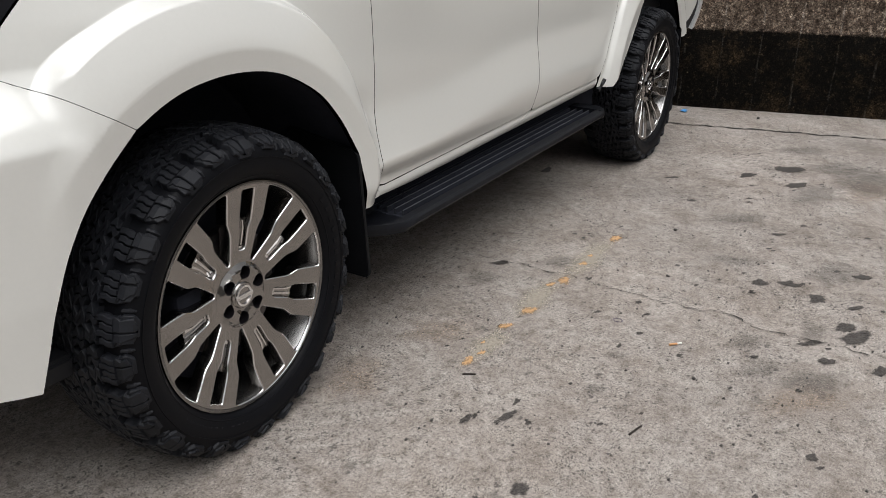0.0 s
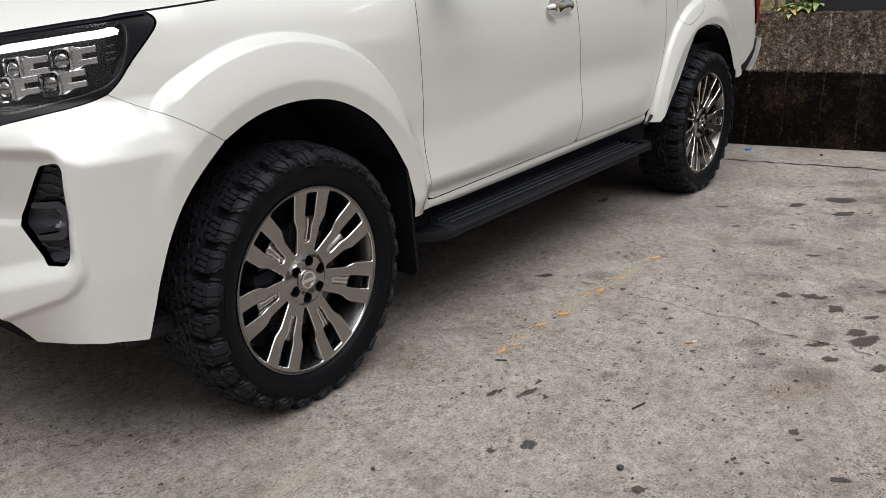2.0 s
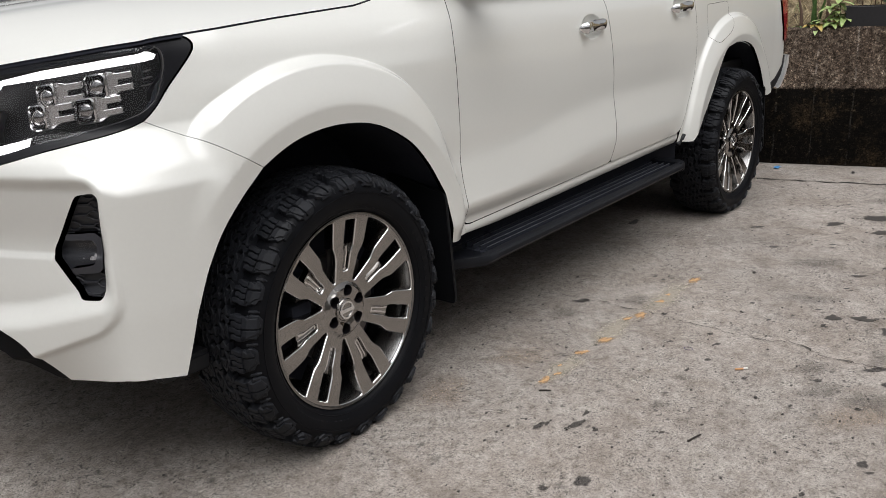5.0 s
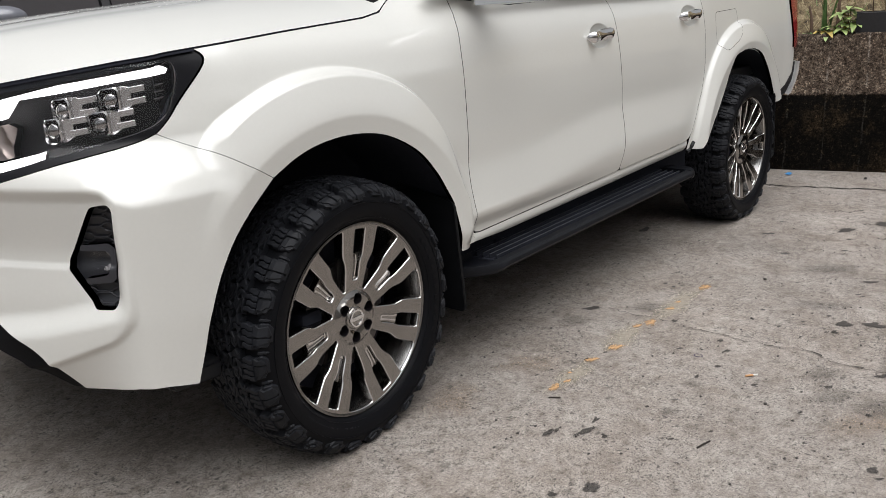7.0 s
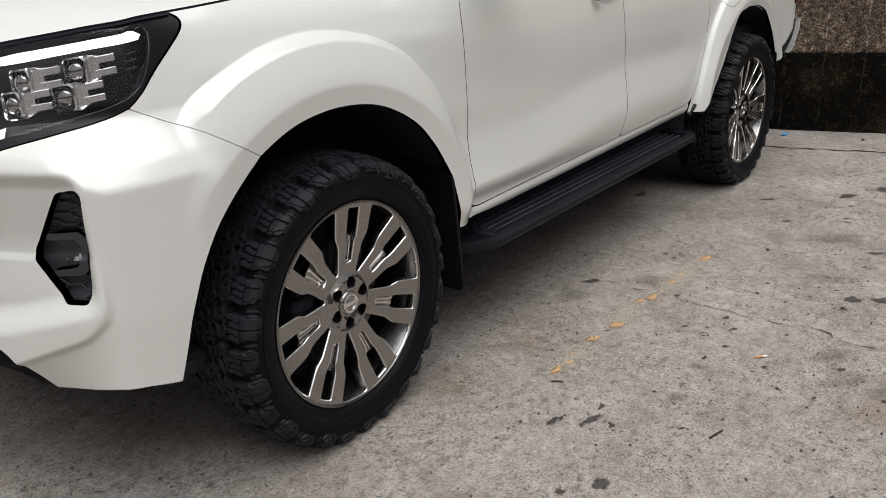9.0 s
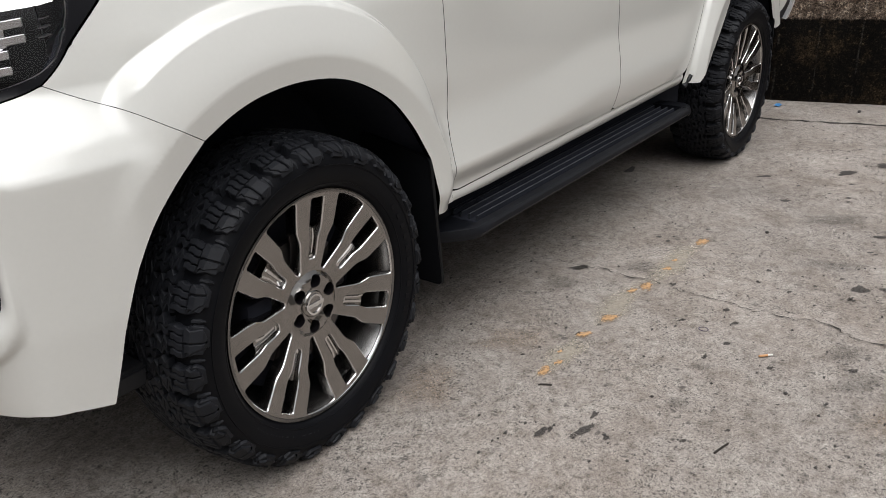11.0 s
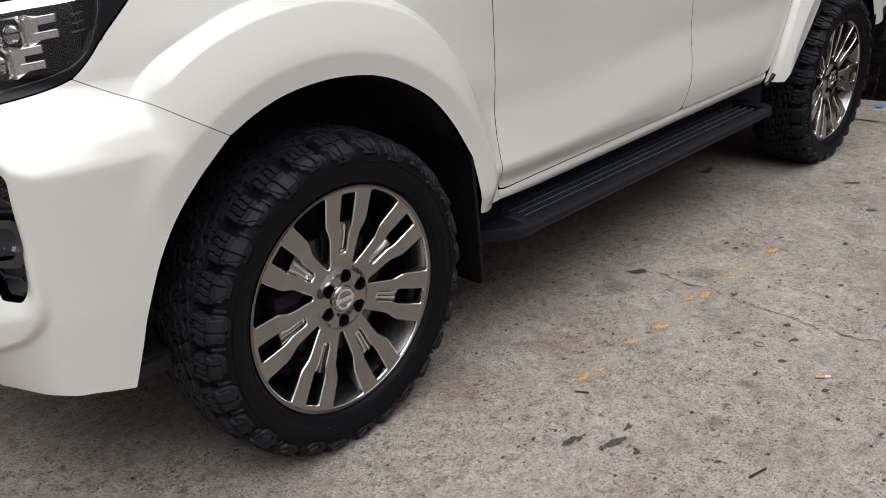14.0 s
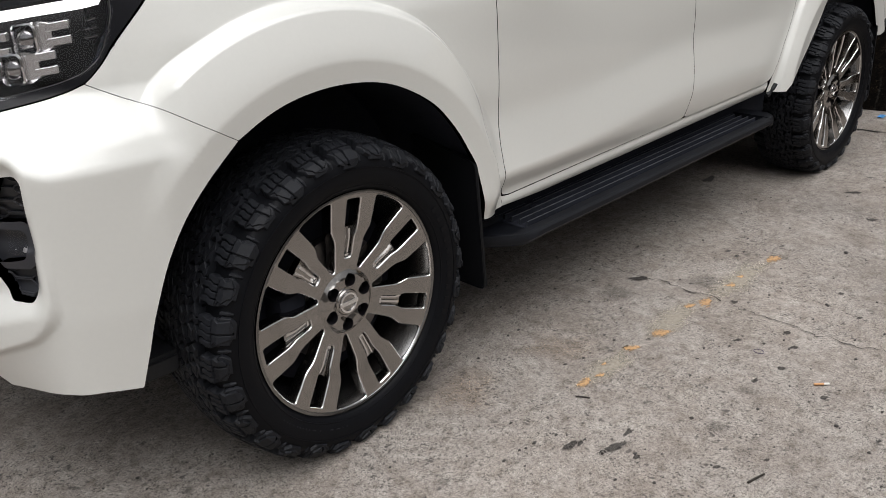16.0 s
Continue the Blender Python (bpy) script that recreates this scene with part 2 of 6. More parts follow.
def flat_mesh(outline, holes, step, lines=()):
    """Triangles of a flat outline with holes: points and faces, and the loops of the edges."""
    loops = [np.array(outline)] + [np.array(h) for h in holes]
    lo, hi = loops[0].min(0), loops[0].max(0)
    gx, gy = np.meshgrid(np.arange(lo[0], hi[0], step), np.arange(lo[1], hi[1], step))
    g = np.stack([gx.ravel(), gy.ravel()], 1)
    ok = inside(g, loops[0])
    for h in loops[1:]:
        ok &= ~inside(g, h)
    edge = np.vstack(loops)
    g = g[ok]
    far = np.array([np.min(np.hypot(*(edge - q).T)) for q in g]) if len(g) else np.zeros(0)
    g = g[far > step * 0.45]
    edges, base = [], 0
    inner = np.zeros((0, 2))
    if len(lines):
        inner = np.vstack(lines)
        ok = inside(inner, loops[0])
        inner = inner[ok]
        inner = inner[[np.min(np.hypot(*(edge - q).T)) > 0.004 for q in inner]]
        if len(inner) and len(g):
            g = g[[np.min(np.hypot(*(inner - q).T)) > step * 0.6 for q in g]]
    for lp in loops:
        edges += [(base + i, base + (i + 1) % len(lp)) for i in range(len(lp))]
        base += len(lp)
    allp = np.vstack([edge, inner, g])
    vs, _, fs, _, _, _ = delaunay_2d_cdt([Vector(p) for p in allp], edges, [], 0, 1e-7)
    v = np.array([tuple(p) for p in vs])
    mid = np.array([v[list(f)].mean(0) for f in fs])
    keep = inside(mid, loops[0])
    for h in loops[1:]:
        keep &= ~inside(mid, h)
    tri = [tuple(f) for f, k in zip(fs, keep) if k]
    return v, tri, loops


def sheet(name, outline, mat, parent, holes=(), step=0.016, gap=0.0013, lip=0.016, extra=0.0, label="", corner=0.01, mirror="own", hole_lip=None, shape=None, lines=()):
    """A pressed panel: a piece of the skin within the outline (u, z), with its folded edge; and its twin on the far side."""
    o = shifted(dense(rounded(outline, corner) if corner else outline, 0.012), gap)
    if area_of(o) < 0:
        o = o[::-1]
    hs = [dense(h, 0.012) for h in holes]
    v, fs, loops = flat_mesh(o, hs, step, lines)
    ex = extra + (shape(v[:, 0], v[:, 1]) if shape else 0)
    pos = skin(v[:, 0], v[:, 1], ex)
    e = 0.0015 if shape else 0.003
    face = lambda a, b: skin(a, b, extra + (shape(a, b) if shape else 0))
    du = face(v[:, 0] + e, v[:, 1]) - face(v[:, 0] - e, v[:, 1])
    dz = face(v[:, 0], v[:, 1] + e) - face(v[:, 0], v[:, 1] - e)
    nor = np.cross(du, dz)
    nor /= np.linalg.norm(nor, axis=1)[:, None]
    faces = []
    for f in fs:
        a, b, c = v[list(f)][:3]
        cross = (b[0] - a[0]) * (c[1] - a[1]) - (b[1] - a[1]) * (c[0] - a[0])
        faces.append(f if cross > 0 else f[::-1])
    for k, lp in enumerate(loops):
        deep = lip if k == 0 or hole_lip is None else hole_lip
        if not deep:
            continue
        if area_of(lp) < 0:
            lp = lp[::-1]
        n0, m = len(pos), len(lp)
        sh = shape(lp[:, 0], lp[:, 1]) if shape else 0
        top, low = skin(lp[:, 0], lp[:, 1], extra + sh), skin(lp[:, 0], lp[:, 1], extra + sh + deep)
        pos = np.vstack([pos, top, low])
        t = np.roll(top, -1, 0) - np.roll(top, 1, 0)
        ln = np.cross(t, low - top)
        ln /= np.maximum(np.linalg.norm(ln, axis=1), 1e-9)[:, None]
        if k == 0:
            ln = -ln
        nor = np.vstack([nor, -ln, -ln])
        for i in range(m):
            j = (i + 1) % m
            q = (n0 + i, n0 + j, n0 + m + j, n0 + m + i)
            faces.append(q[::-1] if k == 0 else q)
    made = []
    for side in (0, 1) if mirror else (0,):
        p, nn, ff = pos.copy(), nor.copy(), faces
        if side:
            p[:, 1], nn[:, 1] = 2 * CENTRE - p[:, 1], -nn[:, 1]
            ff = [f[::-1] for f in faces]
        me = bpy.data.meshes.new(name)
        me.from_pydata(p.tolist(), [], ff)
        me.shade_smooth()
        me.normals_split_custom_set_from_vertices(nn.tolist())
        made.append(link(name, me, mat, parent[side] if isinstance(parent, (list, tuple)) else parent, label))
    return made


# ---- body surface: u runs along the flank (u = x behind the front corner), z up; d = depth inwards
def cr_curve(pts, n=40):
    p = np.array(pts, float)
    q = np.vstack([2 * p[0] - p[1], p, 2 * p[-1] - p[-2]])
    out = []
    for i in range(1, len(q) - 2):
        for k in range(n):
            t = k / n
            a, b, c, e = q[i - 1], q[i], q[i + 1], q[i + 2]
            out.append(0.5 * (2 * b + (c - a) * t + (2 * a - 5 * b + 4 * c - e) * t * t + (3 * b - a - 3 * c + e) * t ** 3))
    out.append(p[-1])
    return np.array(out)


def smooth(a, b, v):
    t = np.clip((np.asarray(v, float) - a) / (b - a), 0, 1)
    return t * t * (3 - 2 * t)


def soft_table(pairs, width):
    k, v = np.array(pairs, float).T
    g = np.arange(k[0] - 0.2, k[-1] + 0.2, 0.004)
    n = max(1, int(width / 0.004))
    w = np.hanning(2 * n + 3)[1:-1]
    y = np.convolve(np.pad(np.interp(g, k, v), n, mode="edge"), w / w.sum(), "valid")
    return lambda q: np.interp(q, g, y)


CENTRE = 0.93  # the truck's centre line
FRONT = cr_curve([(-0.45, 0.0), (-0.55, 0.008), (-0.63, 0.024), (-0.68, 0.046), (-0.715, 0.085), (-0.762, 0.17), (-0.82, 0.30), (-0.88, 0.47), (-0.925, 0.69), (-0.94, 0.93)])
FRONT_S = np.concatenate([[0], np.cumsum(np.hypot(*np.diff(FRONT, axis=0).T))])
REAR = cr_curve([(3.85, 0.0), (4.0, -0.004), (4.08, 0.002), (4.125, 0.022), (4.155, 0.07), (4.17, 0.17), (4.18, 0.5), (4.18, 0.93)])
REAR_S = np.concatenate([[0], np.cumsum(np.hypot(*np.diff(REAR, axis=0).T))])
LAMP = cr_curve([(-0.45, 0.088), (-0.465, 0.0885), (-0.485, 0.0925), (-0.52, 0.107), (-0.60, 0.15), (-0.68, 0.215), (-0.75, 0.30), (-0.81, 0.42), (-0.86, 0.58), (-0.90, 0.75), (-0.91, 0.93)])
LAMP_S = np.concatenate([[0], np.cumsum(np.hypot(*np.diff(LAMP, axis=0).T))])
FRONT_END, REAR_END = -0.45 - FRONT_S[-1], 3.85 + REAR_S[-1]


def plan(u):
    u = np.asarray(u, float)
    f, r = np.clip(-0.45 - u, 0, FRONT_S[-1]), np.clip(u - 3.85, 0, REAR_S[-1])
    x = np.where(u < -0.45, np.interp(f, FRONT_S, FRONT[:, 0]), np.where(u > 3.85, np.interp(r, REAR_S, REAR[:, 0]), u))
    y = np.where(u < -0.45, np.interp(f, FRONT_S, FRONT[:, 1]), np.where(u > 3.85, np.interp(r, REAR_S, REAR[:, 1]), 0))
    return x, y


SIDE = soft_table([(0.3, 0.09), (0.42, 0.068), (0.47, 0.06), (0.515, 0.068), (0.58, 0.047), (0.65, 0.033), (0.74, 0.047), (0.84, 0.062), (0.95, 0.058), (1.05, 0.060), (1.15, 0.070), (1.22, 0.083), (1.27, 0.105), (1.34, 0.15)], 0.05)
FENDER = soft_table([(0.3, 0.09), (0.42, 0.07), (0.6, 0.06), (0.9, 0.055), (1.1, 0.062), (1.18, 0.085), (1.22, 0.105), (1.27, 0.15), (1.34, 0.22)], 0.03)
SHELF = soft_table([(0.3, 0.0), (0.897, 0.0), (0.94, 0.24), (1.0, 0.80), (1.03, 1.0), (1.4, 1.0)], 0.012)
ABOVE = soft_table([(0.3, 0.0), (1.04, 0.0), (1.2, 0.035), (1.25, 0.06), (1.34, 0.12)], 0.02)
BED = soft_table([(0.3, 0.06), (0.5, 0.055), (0.7, 0.045), (1.0, 0.045), (1.15, 0.055), (1.34, 0.075)], 0.05)
FLARE_F = soft_table([(-90, 0.55), (0, 0.560), (27, 0.648), (45, 0.712), (62, 0.745), (90, 0.748), (120, 0.748), (135, 0.731), (150, 0.708), (180, 0.67), (270, 0.65)], 10)
FLARE_R = soft_table([(-90, 0.60), (0, 0.61), (30, 0.66), (68, 0.73), (90, 0.735), (112, 0.735), (130, 0.725), (150, 0.685), (168, 0.695), (180, 0.70), (270, 0.70)], 10)


def shelf(u, z):
    """How far the bumper has gone over to the lamps' line; its crease climbs round the corner."""
    up = 0.045 * smooth(-0.64, -0.76, u)
    return SHELF(z - up * smooth(1.04, 0.95, z))


def depth(u, z):
    u, z = np.asarray(u, float), np.asarray(z, float)
    dip = 0.085 * smooth(1.75, 0.70, u) * smooth(0.52, 0.62, z) * smooth(1.0, 0.85, z)
    d = SIDE(z + dip) + (FENDER(z) - SIDE(z)) * smooth(0.75, 0.35, u)
    d = d + (BED(z) - d) * smooth(2.3, 2.7, u)
    foot = np.interp(u, [-1.1, -0.967, -0.745, -0.70, -0.62], [0.46, 0.489, 0.572, 0.60, 0.60])
    b = shelf(u, z) * 0.088 * (u > -0.45) + ABOVE(z) + (0.006 + 0.07 * smooth(-0.66, -1.0, u)) * np.clip((foot - z) / 0.14, 0, 2)
    d = d + (b - d) * smooth(-0.25, -0.45, u)
    side_in, over = -0.684 - u, z - foot + 0.004
    meet = np.clip(0.5 + 0.5 * (over - side_in) / 0.055, 0, 1)
    within = over + (side_in - over) * meet - 0.055 * meet * (1 - meet)
    d = d - 0.012 * smooth(-0.010, 0.012, within) * smooth(0.80, 0.64, z)
    top, low = 0.948 + 0.0 * u, np.interp(u, [-1.1, -0.93, -0.715], [0.555, 0.578, 0.628])
    drop = 0.019 * smooth(top, top - 0.04, z) + 0.024 * smooth(top - 0.02, 0.75, z) - 0.008 * smooth(0.757, 0.742, z)
    rise = smooth(low - 0.005, low + 0.065, z)
    d = d + drop * np.minimum(1, rise) * smooth(-0.688, -0.735, u) * smooth(-1.3, -1.05, u)
    for hx, hz in ((1.57, 1.148), (2.467, 1.192)):
        d = d + 0.026 * np.clip(1 - ((u - hx) / 0.085) ** 2 - ((z - hz) / 0.05) ** 2, 0, 1) ** 0.8
    for cx, table, hard in ((0.0, FLARE_F, 1.0), (3.15, FLARE_R, 0.9)):
        r, a = np.hypot(u - cx, z - 0.43), np.degrees(np.arctan2(z - 0.43, u - cx))
        a = np.where(a < -90, a + 360, a)
        rc = table(a)
        lip = -0.014 + 0.0065 * np.clip((0.590 - r) / 0.05, 0, 1.2) + 0.035 * np.clip((r - 0.590) / np.maximum(rc - 0.630, 0.02), 0, 1) ** 1.25
        width = 0.024 + 0.100 * smooth(48, 10, a) - 0.007 * smooth(110, 140, a)
        ramp = np.clip((rc - 0.046 + width - r) / width, 0, 1)
        ramp = 0.5 * ramp + 0.5 * ramp * ramp * (3 - 2 * ramp)
        high = smooth(0.87, 0.93, z)
        fade = smooth(-0.52, -0.36, u) * (1 - high) + smooth(-0.45, -0.36, u) * high
        d = d + (np.minimum(lip, d) - d) * ramp * hard * fade * (1 - 0.3 * smooth(0.56, 0.47, z) * (u > 0.2) * (u < 1.5))
    return d


def offset_curve(u, d, place):
    x, y = place(u)
    x1, y1 = place(u - 0.004)
    x2, y2 = place(u + 0.004)
    tx, ty = x2 - x1, y2 - y1
    n = np.hypot(tx, ty)
    return x - ty / n * d, y + tx / n * d


def lamp_plan(u):
    f = np.clip((-0.45 - u) / FRONT_S[-1], 0, 1) * LAMP_S[-1]
    return np.where(u < -0.45, np.interp(f, LAMP_S, LAMP[:, 0]), u), np.where(u < -0.45, np.interp(f, LAMP_S, LAMP[:, 1]), 0.088)


def skin(u, z, extra=0.0):
    """Points of the body's skin, set extra metres inwards."""
    u, z = np.broadcast_arrays(np.asarray(u, float), np.asarray(z, float))
    d = depth(u, z) + extra
    x, y = offset_curve(u, d, plan)
    xb, yb = offset_curve(u, d, lamp_plan)
    k = shelf(u, z) * (u < -0.45)
    return np.stack([x + (xb - x) * k, y + (yb - y) * k, z], -1)


# ---- ground and retaining wall ----
def grid_sheet(name, xs, ys, height, mat):
    me = bpy.data.meshes.new(name)
    X, Y = np.meshgrid(xs, ys)
    v = np.stack([X.ravel(), Y.ravel(), height(X, Y).ravel()], 1)
    n, m = len(xs), len(ys)
    me.from_pydata(v.tolist(), [], [(j * n + i, j * n + i + 1, (j + 1) * n + i + 1, (j + 1) * n + i) for j in range(m - 1) for i in range(n - 1)])
    me.shade_smooth()
    return link(name, me, mat)


span = np.concatenate([[-300, -60, -15], np.linspace(-6, 6, 25), [15, 60, 300]])
ground = tagged(grid_sheet("ground", span, span, lambda x, y: 0 * x, CONCRETE), "worn grey concrete parking yard with oil spots", "ground", kind="structure")

WALL_AT, WALL_ALONG, WALL_BACK = Vector((4.605, 0.237, 0)), Vector((0.2616, -0.9652, 0)), Vector((0.9652, 0.2616, 0))


def wall_point(s, b, z):
    return WALL_AT + WALL_ALONG * s + WALL_BACK * b + Vector((0, 0, z))


def wall_material():
    m, n, l, p = nodes_of("mossy_concrete_wall")
    geo = n.new("ShaderNodeNewGeometry")
    at = geo.outputs["Position"]
    sep = n.new("ShaderNodeSeparateXYZ")
    l.new(at, sep.inputs[0])
    stretch = n.new("ShaderNodeMapping")
    stretch.inputs["Scale"].default_value = (1, 1, 0.25)
    l.new(at, stretch.inputs[0])
    broad, mid, fine = noise_node(n, l, 2.2, 6, 0.7, at), noise_node(n, l, 26, 9, 0.85, at), noise_node(n, l, 150, 6, 0.8, at)
    drip = noise_node(n, l, 9, 6, 0.75, stretch.outputs[0])
    c = ramp_node(n, l, mid, [(0.38, (0.018, 0.013, 0.010)), (0.47, (0.068, 0.052, 0.041)), (0.54, (0.115, 0.092, 0.074)), (0.63, (0.32, 0.28, 0.235))])
    c = mix_node(n, l, 0.9, c, ramp_node(n, l, drip, [(0.35, (0.5, 0.46, 0.43)), (0.52, (0.95, 0.92, 0.9)), (0.7, (1.35, 1.3, 1.25))]), "MULTIPLY")
    moss = ramp_node(n, l, mid, [(0.38, (0.002, 0.0016, 0.0013)), (0.53, (0.0045, 0.0036, 0.003)), (0.6, (0.016, 0.012, 0.008)), (0.68, (0.10, 0.08, 0.055))])
    moss = mix_node(n, l, ramp_node(n, l, broad, [(0.50, (0, 0, 0)), (0.66, (0.9, 0.9, 0.9))]), moss, ramp_node(n, l, mid, [(0.4, (0.008, 0.006, 0.004)), (0.65, (0.085, 0.058, 0.034))]))
    wet = n.new("ShaderNodeMath")
    wet.operation = "MULTIPLY_ADD"
    l.new(mid, wet.inputs[0])
    wet.inputs[1].default_value = 0.03
    l.new(sep.outputs[2], wet.inputs[2])
    band = n.new("ShaderNodeMapRange")
    band.inputs["From Min"].default_value, band.inputs["From Max"].default_value = 0.560, 0.580
    l.new(wet.outputs[0], band.inputs["Value"])
    c = mix_node(n, l, band.outputs[0], moss, c)
    # pale lime runs down the shutter joints
    along = n.new("ShaderNodeVectorMath")
    along.operation = "DOT_PRODUCT"
    l.new(at, along.inputs[0])
    along.inputs[1].default_value = tuple(WALL_ALONG)
    wob = n.new("ShaderNodeMath")
    wob.operation = "MULTIPLY_ADD"
    l.new(drip, wob.inputs[0])
    wob.inputs[1].default_value = 0.05
    l.new(along.outputs["Value"], wob.inputs[2])
    saw = n.new("ShaderNodeMath")
    saw.operation = "PINGPONG"
    l.new(wob.outputs[0], saw.inputs[0])
    saw.inputs[1].default_value = 0.125
    line = ramp_node(n, l, saw.outputs[0], [(0.0, (1, 1, 1)), (0.007, (0, 0, 0))])
    line = mix_node(n, l, 1.0, line, ramp_node(n, l, noise_node(n, l, 9, 6, 0.75, at), [(0.44, (0, 0, 0)), (0.6, (0.9, 0.9, 0.9))]), "MULTIPLY")
    line = mix_node(n, l, 1.0, line, ramp_node(n, l, band.outputs[0], [(0.0, (0.12, 0.12, 0.12)), (1.0, (0.75, 0.75, 0.75))]), "MULTIPLY")
    c = mix_node(n, l, line, c, (0.36, 0.33, 0.30))
    c = mix_node(n, l, 0.6, c, ramp_node(n, l, fine, [(0.3, (0.3, 0.29, 0.28)), (0.5, (1, 1, 1)), (0.72, (2.0, 1.95, 1.85))]), "MULTIPLY")
    flake = n.new("ShaderNodeTexVoronoi")
    flake.inputs["Scale"].default_value = 120
    l.new(at, flake.inputs["Vector"])
    chip = n.new("ShaderNodeSeparateColor")
    l.new(flake.outputs["Color"], chip.inputs[0])
    c = mix_node(n, l, 0.9, c, ramp_node(n, l, chip.outputs[0], [(0.0, (0.25, 0.24, 0.23)), (0.35, (0.75, 0.74, 0.72)), (0.75, (1.15, 1.12, 1.09)), (0.94, (1.3, 1.26, 1.2)), (0.985, (2.4, 2.3, 2.15))]), "MULTIPLY")
    l.new(c, p.inputs["Base Color"])
    p.inputs["Roughness"].default_value, p.inputs["Specular IOR Level"].default_value = 0.92, 0.1
    bump_node(n, l, p, mix_node(n, l, 0.4, mid, fine), 0.8, 0.012)
    return m


WALL_MAT = wall_material()
bm = bmesh.new()
rng = random.Random(4)
SECTION = [(0.0, 0.0), (0.0, 0.27), (0.004, 0.552), (0.012, 0.563), (0.07, 0.76), (0.128, 0.955), (0.15, 0.968), (0.42, 0.965), (0.42, 0.0)]
rings = []
for k in range(0, 141):
    s = -7 + 14 * k / 140
    rings.append([wall_point(s, b + rng.uniform(-0.004, 0.004), max(0, z + rng.uniform(-0.004, 0.004))) for b, z in SECTION])
loft(bm, rings)
wall = tagged(finish("wall_1", bm, WALL_MAT), "dark mossy concrete retaining wall with sloping upper course", "wall", kind="structure")


# ---- the pickup truck ----
truck = thing("pickup_truck", "pearl white double-cab pickup truck with chunky all-terrain tyres", "pickup truck")

ARCH_F = [(-0.268, 0.896), (-0.187, 0.934), (-0.103, 0.957), (0.004, 0.966), (0.117, 0.955), (0.211, 0.924), (0.310, 0.866), (0.386, 0.788), (0.438, 0.712), (0.464, 0.671)]
SEAM = [(-0.530, 1.042), (-0.462, 1.0105), (-0.408, 0.9845), (-0.354, 0.949), (-0.268, 0.896)]
HOOD_EDGE = [(-1.42, 1.13), (-1.1, 1.155), (-0.939, 1.179), (-0.767, 1.197), (-0.610, 1.213), (-0.367, 1.233), (-0.068, 1.257), (0.262, 1.279), (0.354, 1.294), (0.427, 1.331)]
LAMP_BACK = [(-0.367, 1.233), (-0.351, 1.220), (-0.352, 1.202), (-0.376, 1.174), (-0.436, 1.118), (-0.501, 1.063), (-0.530, 1.042)]
LAMP_LOW = [(-0.530, 1.042), (-0.572, 1.029), (-0.650, 1.015), (-0.801, 0.995), (-0.975, 0.961), (-1.09, 0.93)]
DOOR_FRONT = [(0.660, 1.33), (0.654, 1.280), (0.646, 1.247), (0.633, 1.154), (0.630, 1.041), (0.634, 0.827), (0.636, 0.648), (0.640, 0.535)]
DOOR_MID = [(1.70, 1.318), (1.715, 1.24), (1.722, 1.170), (1.738, 1.024), (1.752, 0.899), (1.754, 0.748), (1.740, 0.650), (1.724, 0.548)]
DOOR_REAR = [(2.59, 1.33), (2.60, 1.261), (2.621, 1.177), (2.629, 1.035), (2.607, 0.835), (2.525, 0.684), (2.472, 0.592)]
FOG = [(-0.763, 0.900), (-0.709, 0.907), (-0.699, 0.895), (-0.722, 0.668), (-0.732, 0.652), (-0.788, 0.650), (-0.860, 0.747), (-0.859, 0.766)]
END = FRONT_END + 0.001

def flare_lines(cx, table, a0, a1):
    a = np.linspace(a0, a1, 330)
    made = []
    for k in (-0.012, -0.005, 0.0, 0.005, 0.012, 0.018, 0.022, 0.026, 0.032, 0.042, None, -0.006, 0.006):
        if k is None:
            table = lambda q: 0.636 + 0 * q
            continue
        r = table(a) - 0.046 + k
        made.append(np.stack([cx + r * np.cos(np.radians(a)), 0.43 + r * np.sin(np.radians(a))], 1))
    return made


LINES_F, LINES_R = flare_lines(0.0, FLARE_F, 15, 180), flare_lines(3.15, FLARE_R, 20, 180)
SHELF_LINES = [np.stack([np.linspace(-0.76, -0.3, 70), 0.897 + k + 0.045 * smooth(-0.64, -0.76, np.linspace(-0.76, -0.3, 70))], 1) for k in (-0.008, 0.002, 0.012)]

run = np.linspace(-1.15, -0.70, 60)
C_LINES = [np.stack([run, np.interp(run, [-1.1, -0.967, -0.745, -0.70], [0.46, 0.489, 0.572, 0.60]) + k], 1) for k in (-0.018, -0.011, -0.004, 0.003, 0.008)]
C_LINES += [np.stack([run, 0 * run + k], 1) for k in (0.951, 0.945, 0.938, 0.930)]

ARCH_F = cr_curve(ARCH_F, 5).tolist()
SEAM, LAMP_BACK, LAMP_LOW = cr_curve(SEAM, 5).tolist(), cr_curve(LAMP_BACK, 4).tolist(), cr_curve(LAMP_LOW, 4).tolist()
DOOR_FRONT, DOOR_MID, DOOR_REAR = cr_curve(DOOR_FRONT, 4).tolist(), cr_curve(DOOR_MID, 4).tolist(), cr_curve(DOOR_REAR, 4).tolist()
